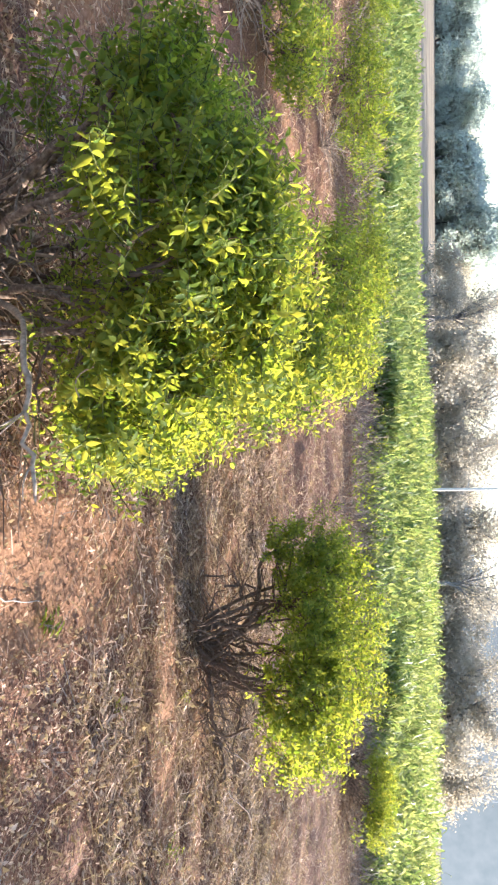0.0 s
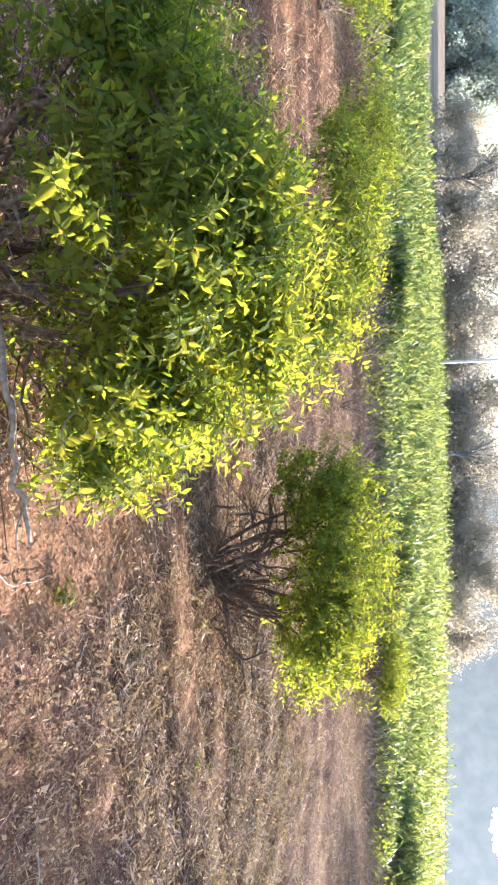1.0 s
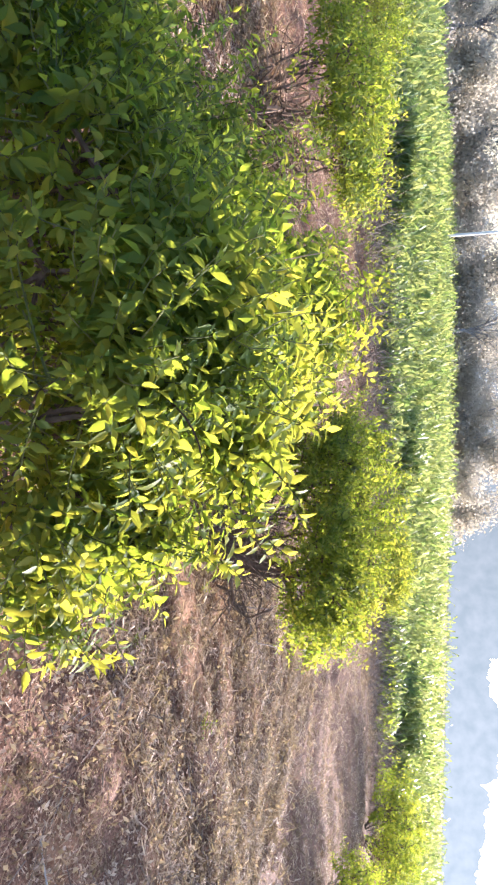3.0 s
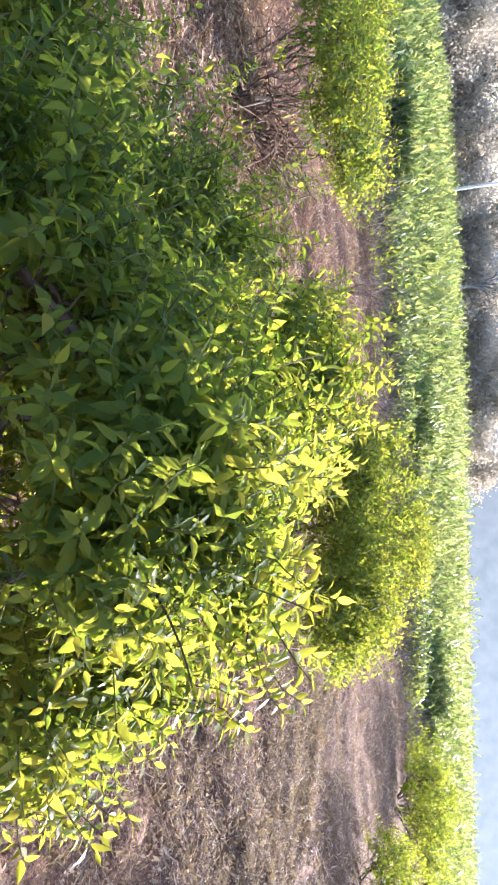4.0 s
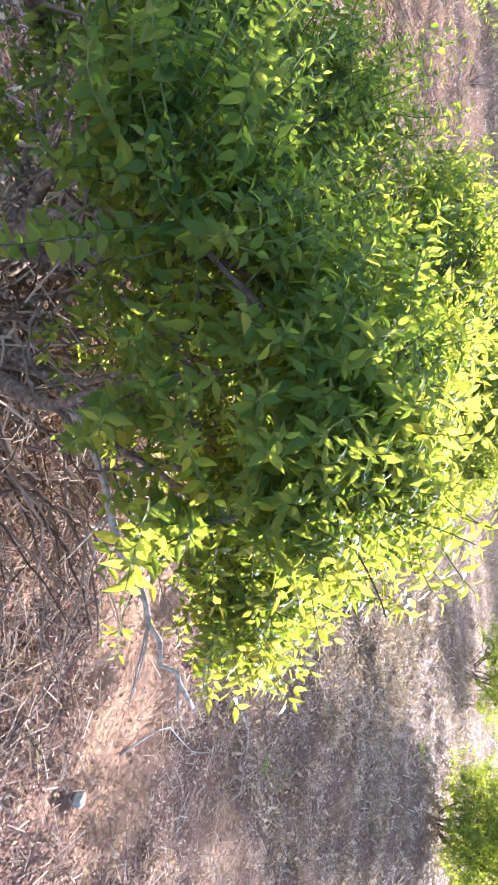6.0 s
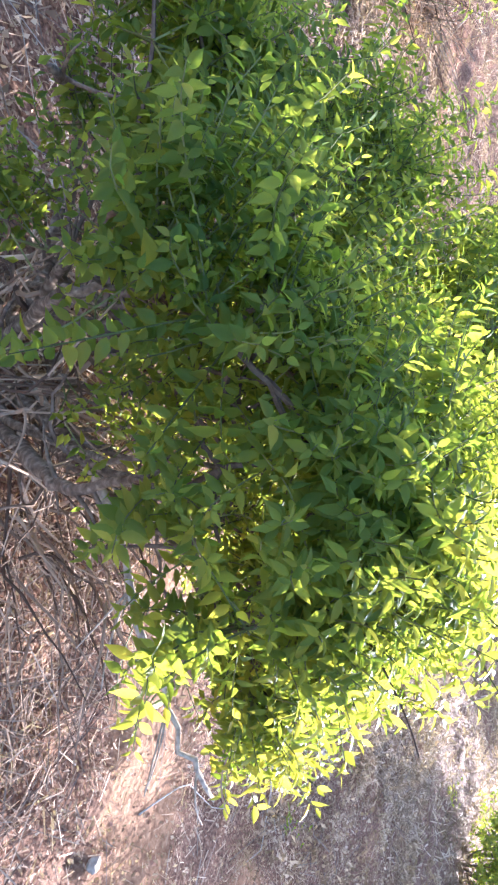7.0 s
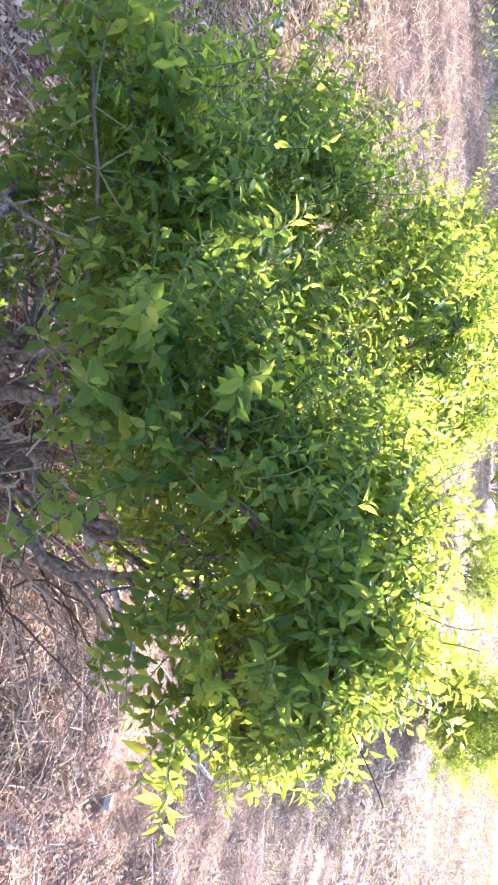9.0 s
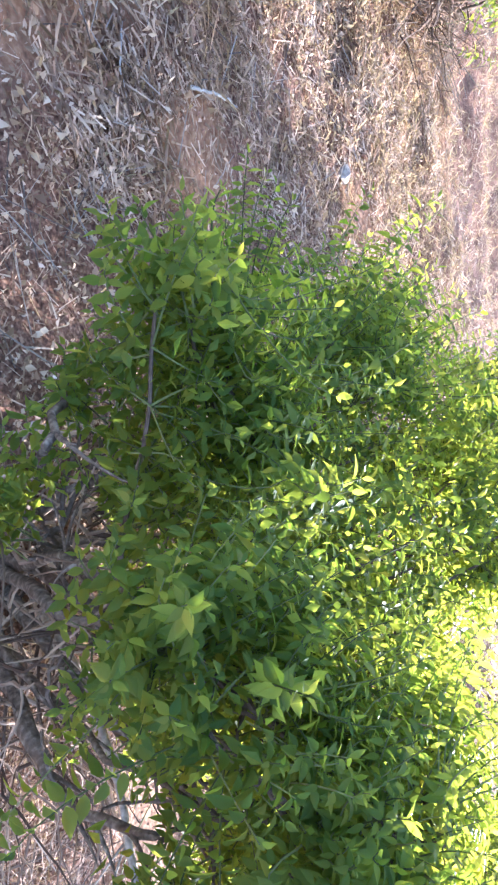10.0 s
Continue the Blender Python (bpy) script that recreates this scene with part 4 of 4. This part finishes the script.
# ---- electric poles ----
def pole(x, y, tall, lean, thick):
    thing = new("electric_pole")
    thing.matrix_world = pose(x, y, 0, 0, lean, 0)
    tagged(thing, "tall thin pale concrete electric pole beyond the crop", "pole", "electric poles")
    zs = np.linspace(-0.3, tall, 6)
    v, f = tubes([np.stack([0 * zs, 0 * zs, zs], 1)], [np.linspace(thick, thick * 0.65, 6)], 8)
    part("shaft", mesh_of("shaft", v, f, [POLE], smooth=True), thing)
    return thing


pole(2.95, 45, 8.5, -1.5, 0.10)
pole(29.6, 69, 9.0, 3.5, 0.10)
twin = pole(31.3, 69, 9.0, 0.5, 0.09)
pole(33.4, 69, 9.0, 1.0, 0.08)
v, f = tubes([[(-1.9, 0.1, 6.7), (0.2, 0.1, 6.7), (2.4, 0.1, 6.7)]], [[0.06, 0.06, 0.06]], 6)
part("cross_arm", mesh_of("cross_arm", v, f, [POLE]), twin)
WIRE = plain_material("dull_wire", [(0.2, (0.25, 0.25, 0.25)), (0.8, (0.35, 0.35, 0.35))], 5.0, 0.5)
for k, (wx, wz) in enumerate(((29.5, 6.75), (31.2, 6.75), (33.6, 6.75))):
    ends = (np.array((wx, 69.1, wz)), np.array((wx - 26.0, 92.0, 7.6)))
    t = np.linspace(0, 1, 24)[:, None]
    pts = ends[0] * (1 - t) + ends[1] * t
    pts[:, 2] -= 1.2 * (t * (1 - t))[:, 0]
    v, f = tubes([pts], [np.full(24, 0.014)], 4)
    tagged(part("power_line", mesh_of("power_line", v, f, [WIRE])), "thin grey overhead power line between the poles", "power line", "power lines")


def card_batch(pos, along, up, length, width):
    """Small flat leaf clusters of two triangles, for crowns far off."""
    y = unit(along)
    x = unit(np.cross(y, up))
    ll, ww = np.asarray(length)[:, None], np.asarray(width)[:, None]
    v = np.stack([pos, pos + y * ll * 0.5 - x * ww / 2, pos + y * ll, pos + y * ll * 0.5 + x * ww / 2], 1).reshape(-1, 3)
    k = np.arange(len(pos)) * 4
    return v, np.concatenate([np.stack([k, k + 2, k + 1], 1), np.stack([k, k + 3, k + 2], 1)])


# ---- far trees ----
def tree(tall, spread, seed, mat, leaves, label, card=0.32):
    rng = np.random.default_rng(seed)
    thing = tagged(new("tree"), label, "tree", "trees behind the field")
    fork = tall * rng.uniform(0.16, 0.26)
    trunk = np.stack([np.linspace(0, 0.1 * tall * rng.normal(0, 0.4), 6), np.linspace(0, 0.3 * rng.normal(), 6), np.linspace(-0.2, fork, 6)], 1)
    paths, rad = [trunk], [np.linspace(tall * 0.028, tall * 0.02, 6)]
    ends = []
    for i in range(11):
        w = rng.uniform(0, 2 * math.pi)
        e = trunk[-1] + np.array((spread * rng.uniform(0.25, 0.9) * math.cos(w), spread * rng.uniform(0.25, 0.9) * math.sin(w), (tall - fork) * rng.uniform(-0.05, 0.92)))
        p = curve_points(trunk[-1 - int(rng.integers(0, 2))], e, np.array((0, 0, 0.35 * (tall - fork))) * rng.uniform(0.4, 1), 7)
        paths.append(p)
        rad.append(np.linspace(tall * 0.013, tall * 0.003, 7))
        ends += [p[-1], p[-2], p[4]]
        for j in range(2):
            q = p[int(rng.integers(3, 6))]
            e2 = q + rng.normal(0, spread * 0.25, 3) + (0, 0, spread * 0.2)
            paths.append(curve_points(q, e2, (e2 - q) * 0.5, 5))
            rad.append(np.linspace(tall * 0.006, tall * 0.0015, 5))
            ends.append(e2)
    v, f = tubes(paths, rad, 3)
    part("trunk", mesh_of("trunk", v, f, [HAZED_BARK], smooth=True), thing)
    for i in range(9):                    # leafy down to the ground
        w = rng.uniform(0, 2 * math.pi)
        ends.append(np.array((spread * 0.7 * math.cos(w), spread * 0.7 * math.sin(w), tall * rng.uniform(0.08, 0.22))))
    ends = np.array(ends)
    cl = ends[rng.integers(0, len(ends), leaves)]
    pos = cl + rng.normal(0, 1, (leaves, 3)) * np.array((spread * 0.13, spread * 0.13, spread * 0.11))
    pos[:, 2] = np.maximum(pos[:, 2], 0.2)
    d = rng.normal(0, 1, (leaves, 3))
    L = rng.uniform(0.6, 1.2, leaves) * card
    v, f = card_batch(pos, d, rng.normal(0, 1, (leaves, 3)), L, L * 0.75)
    part("crown", mesh_of("crown", v, f, [mat]), thing, kind="stuff")
    return thing


def far_woods():
    """Misty woods on the horizon, far behind everything else; they glow to imitate haze."""
    m, nodes, links, p = material("distance_haze_glow", 1.0)
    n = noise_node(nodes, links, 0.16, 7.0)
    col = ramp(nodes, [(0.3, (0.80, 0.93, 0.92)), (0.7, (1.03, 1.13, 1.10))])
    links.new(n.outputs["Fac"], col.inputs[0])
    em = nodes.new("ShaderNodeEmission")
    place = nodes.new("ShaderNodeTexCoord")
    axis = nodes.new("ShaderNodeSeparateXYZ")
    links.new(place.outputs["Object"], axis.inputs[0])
    haze = nodes.new("ShaderNodeMapRange")            # stronger glow towards the sun, standing in for thicker haze
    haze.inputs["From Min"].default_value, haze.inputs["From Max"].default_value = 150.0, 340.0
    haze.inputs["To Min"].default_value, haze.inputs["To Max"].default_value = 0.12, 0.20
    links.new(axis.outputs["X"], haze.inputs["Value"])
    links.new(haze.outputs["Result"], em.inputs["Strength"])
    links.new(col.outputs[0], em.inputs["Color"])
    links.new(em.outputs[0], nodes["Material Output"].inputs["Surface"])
    ang = np.radians(np.linspace(-60, 150, 4200))
    R = 420.0
    deg = np.degrees(ang)
    high = np.interp(deg, [35, 44, 49, 50.7, 54, 57, 60, 70, 78, 82, 100, 104, 150], [15, 22, 28, 19, 31, 27, 34, 36, 31, 16, 14, 8, 8])
    crng = np.random.default_rng(30)
    middle = np.sort(crng.uniform(-60, 150, 520))           # one round crown each
    crest = np.interp(middle, deg, high) * crng.uniform(0.72, 1.06, 520)
    half = crng.uniform(4.0, 13.0, 520)
    off_axis = np.radians(deg[None] - middle[:, None]) * R / half[:, None]
    dome = np.where(np.abs(off_axis) < 1, crest[:, None] - half[:, None] * 0.9 * (1 - np.sqrt(np.maximum(1 - off_axis ** 2, 0))), 0)
    top = np.maximum(dome.max(0), high * 0.70) + 1.6 * vnoise(ang * 300, 0 * ang, 1.0, 32) + 1.0 * vnoise(ang * 900, 0 * ang, 1.0, 33)
    base = np.stack([R * np.cos(ang), R * np.sin(ang), 0 * ang - 2], 1)
    head = base.copy()
    head[:, 2] = top
    back = base * (1.05, 1.05, 1)
    v = np.concatenate([base, head, back])
    k = np.arange(len(ang) - 1)
    q = len(ang)
    f = np.concatenate([np.stack([k, k + 1, k + 1 + q, k + q], 1), np.stack([k + q, k + 1 + q, k + 1 + 2 * q, k + 2 * q], 1)])
    tagged(part("backdrop", mesh_of("backdrop", v, f, [m])), "pale blue-grey woods on the horizon, mist painted as glow", "backdrop", kind="structure")


far_woods()
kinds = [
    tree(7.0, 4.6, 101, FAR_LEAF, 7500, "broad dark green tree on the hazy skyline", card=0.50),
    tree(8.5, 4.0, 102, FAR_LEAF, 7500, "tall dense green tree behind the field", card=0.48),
    tree(7.5, 3.8, 103, DRY_LEAF, 4300, "grey-brown half-bare tree behind the crop, paled by painted haze", card=0.26),
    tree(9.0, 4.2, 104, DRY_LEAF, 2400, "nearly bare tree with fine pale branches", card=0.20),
    tree(4.2, 3.0, 105, DRY_LEAF, 3000, "low brown thorn tree beyond the crop, paled by painted haze", card=0.24),
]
plan = []
trng = np.random.default_rng(5)
for i in range(46):                       # far line on the open side
    x = -120 + i * 1.9 + trng.normal(0, 0.7)
    plan.append((0 if i % 3 else 1, x, 128 + trng.normal(0, 5), 0.80 + 0.30 * trng.uniform()))
for x, s in ((-38.5, 1.15), (-36.0, 1.3), (-33.6, 1.22), (-31.0, 0.9), (-28.0, 0.8), (-25.0, 0.75), (-22.0, 0.7)):
    plan.append((1 if s > 1 else 2, x, 126 + trng.normal(0, 2), s))
for i in range(30):                       # dry trees straight ahead
    x = -12 + i * 1.35 + trng.normal(0, 0.6)
    plan.append(((2, 4, 3, 4, 2)[i % 5], x, 62 + trng.normal(0, 5), 0.78 + 0.3 * trng.uniform()))
for i in range(14):                       # low scrub under them
    plan.append((4, -14 + i * 3.0 + trng.normal(0, 1), 57 + trng.normal(0, 3), 0.7 + 0.3 * trng.uniform()))
used = set()
for kind, x, y, s in plan:
    m = pose(x, y, 0, 0, 0, trng.uniform(0, 360))
    if kind not in used:
        used.add(kind)
        ob = kinds[kind]
        ob.matrix_basis = m
    else:
        ob = copy_thing(kinds[kind], m)
    ob.scale = (s, s, s)
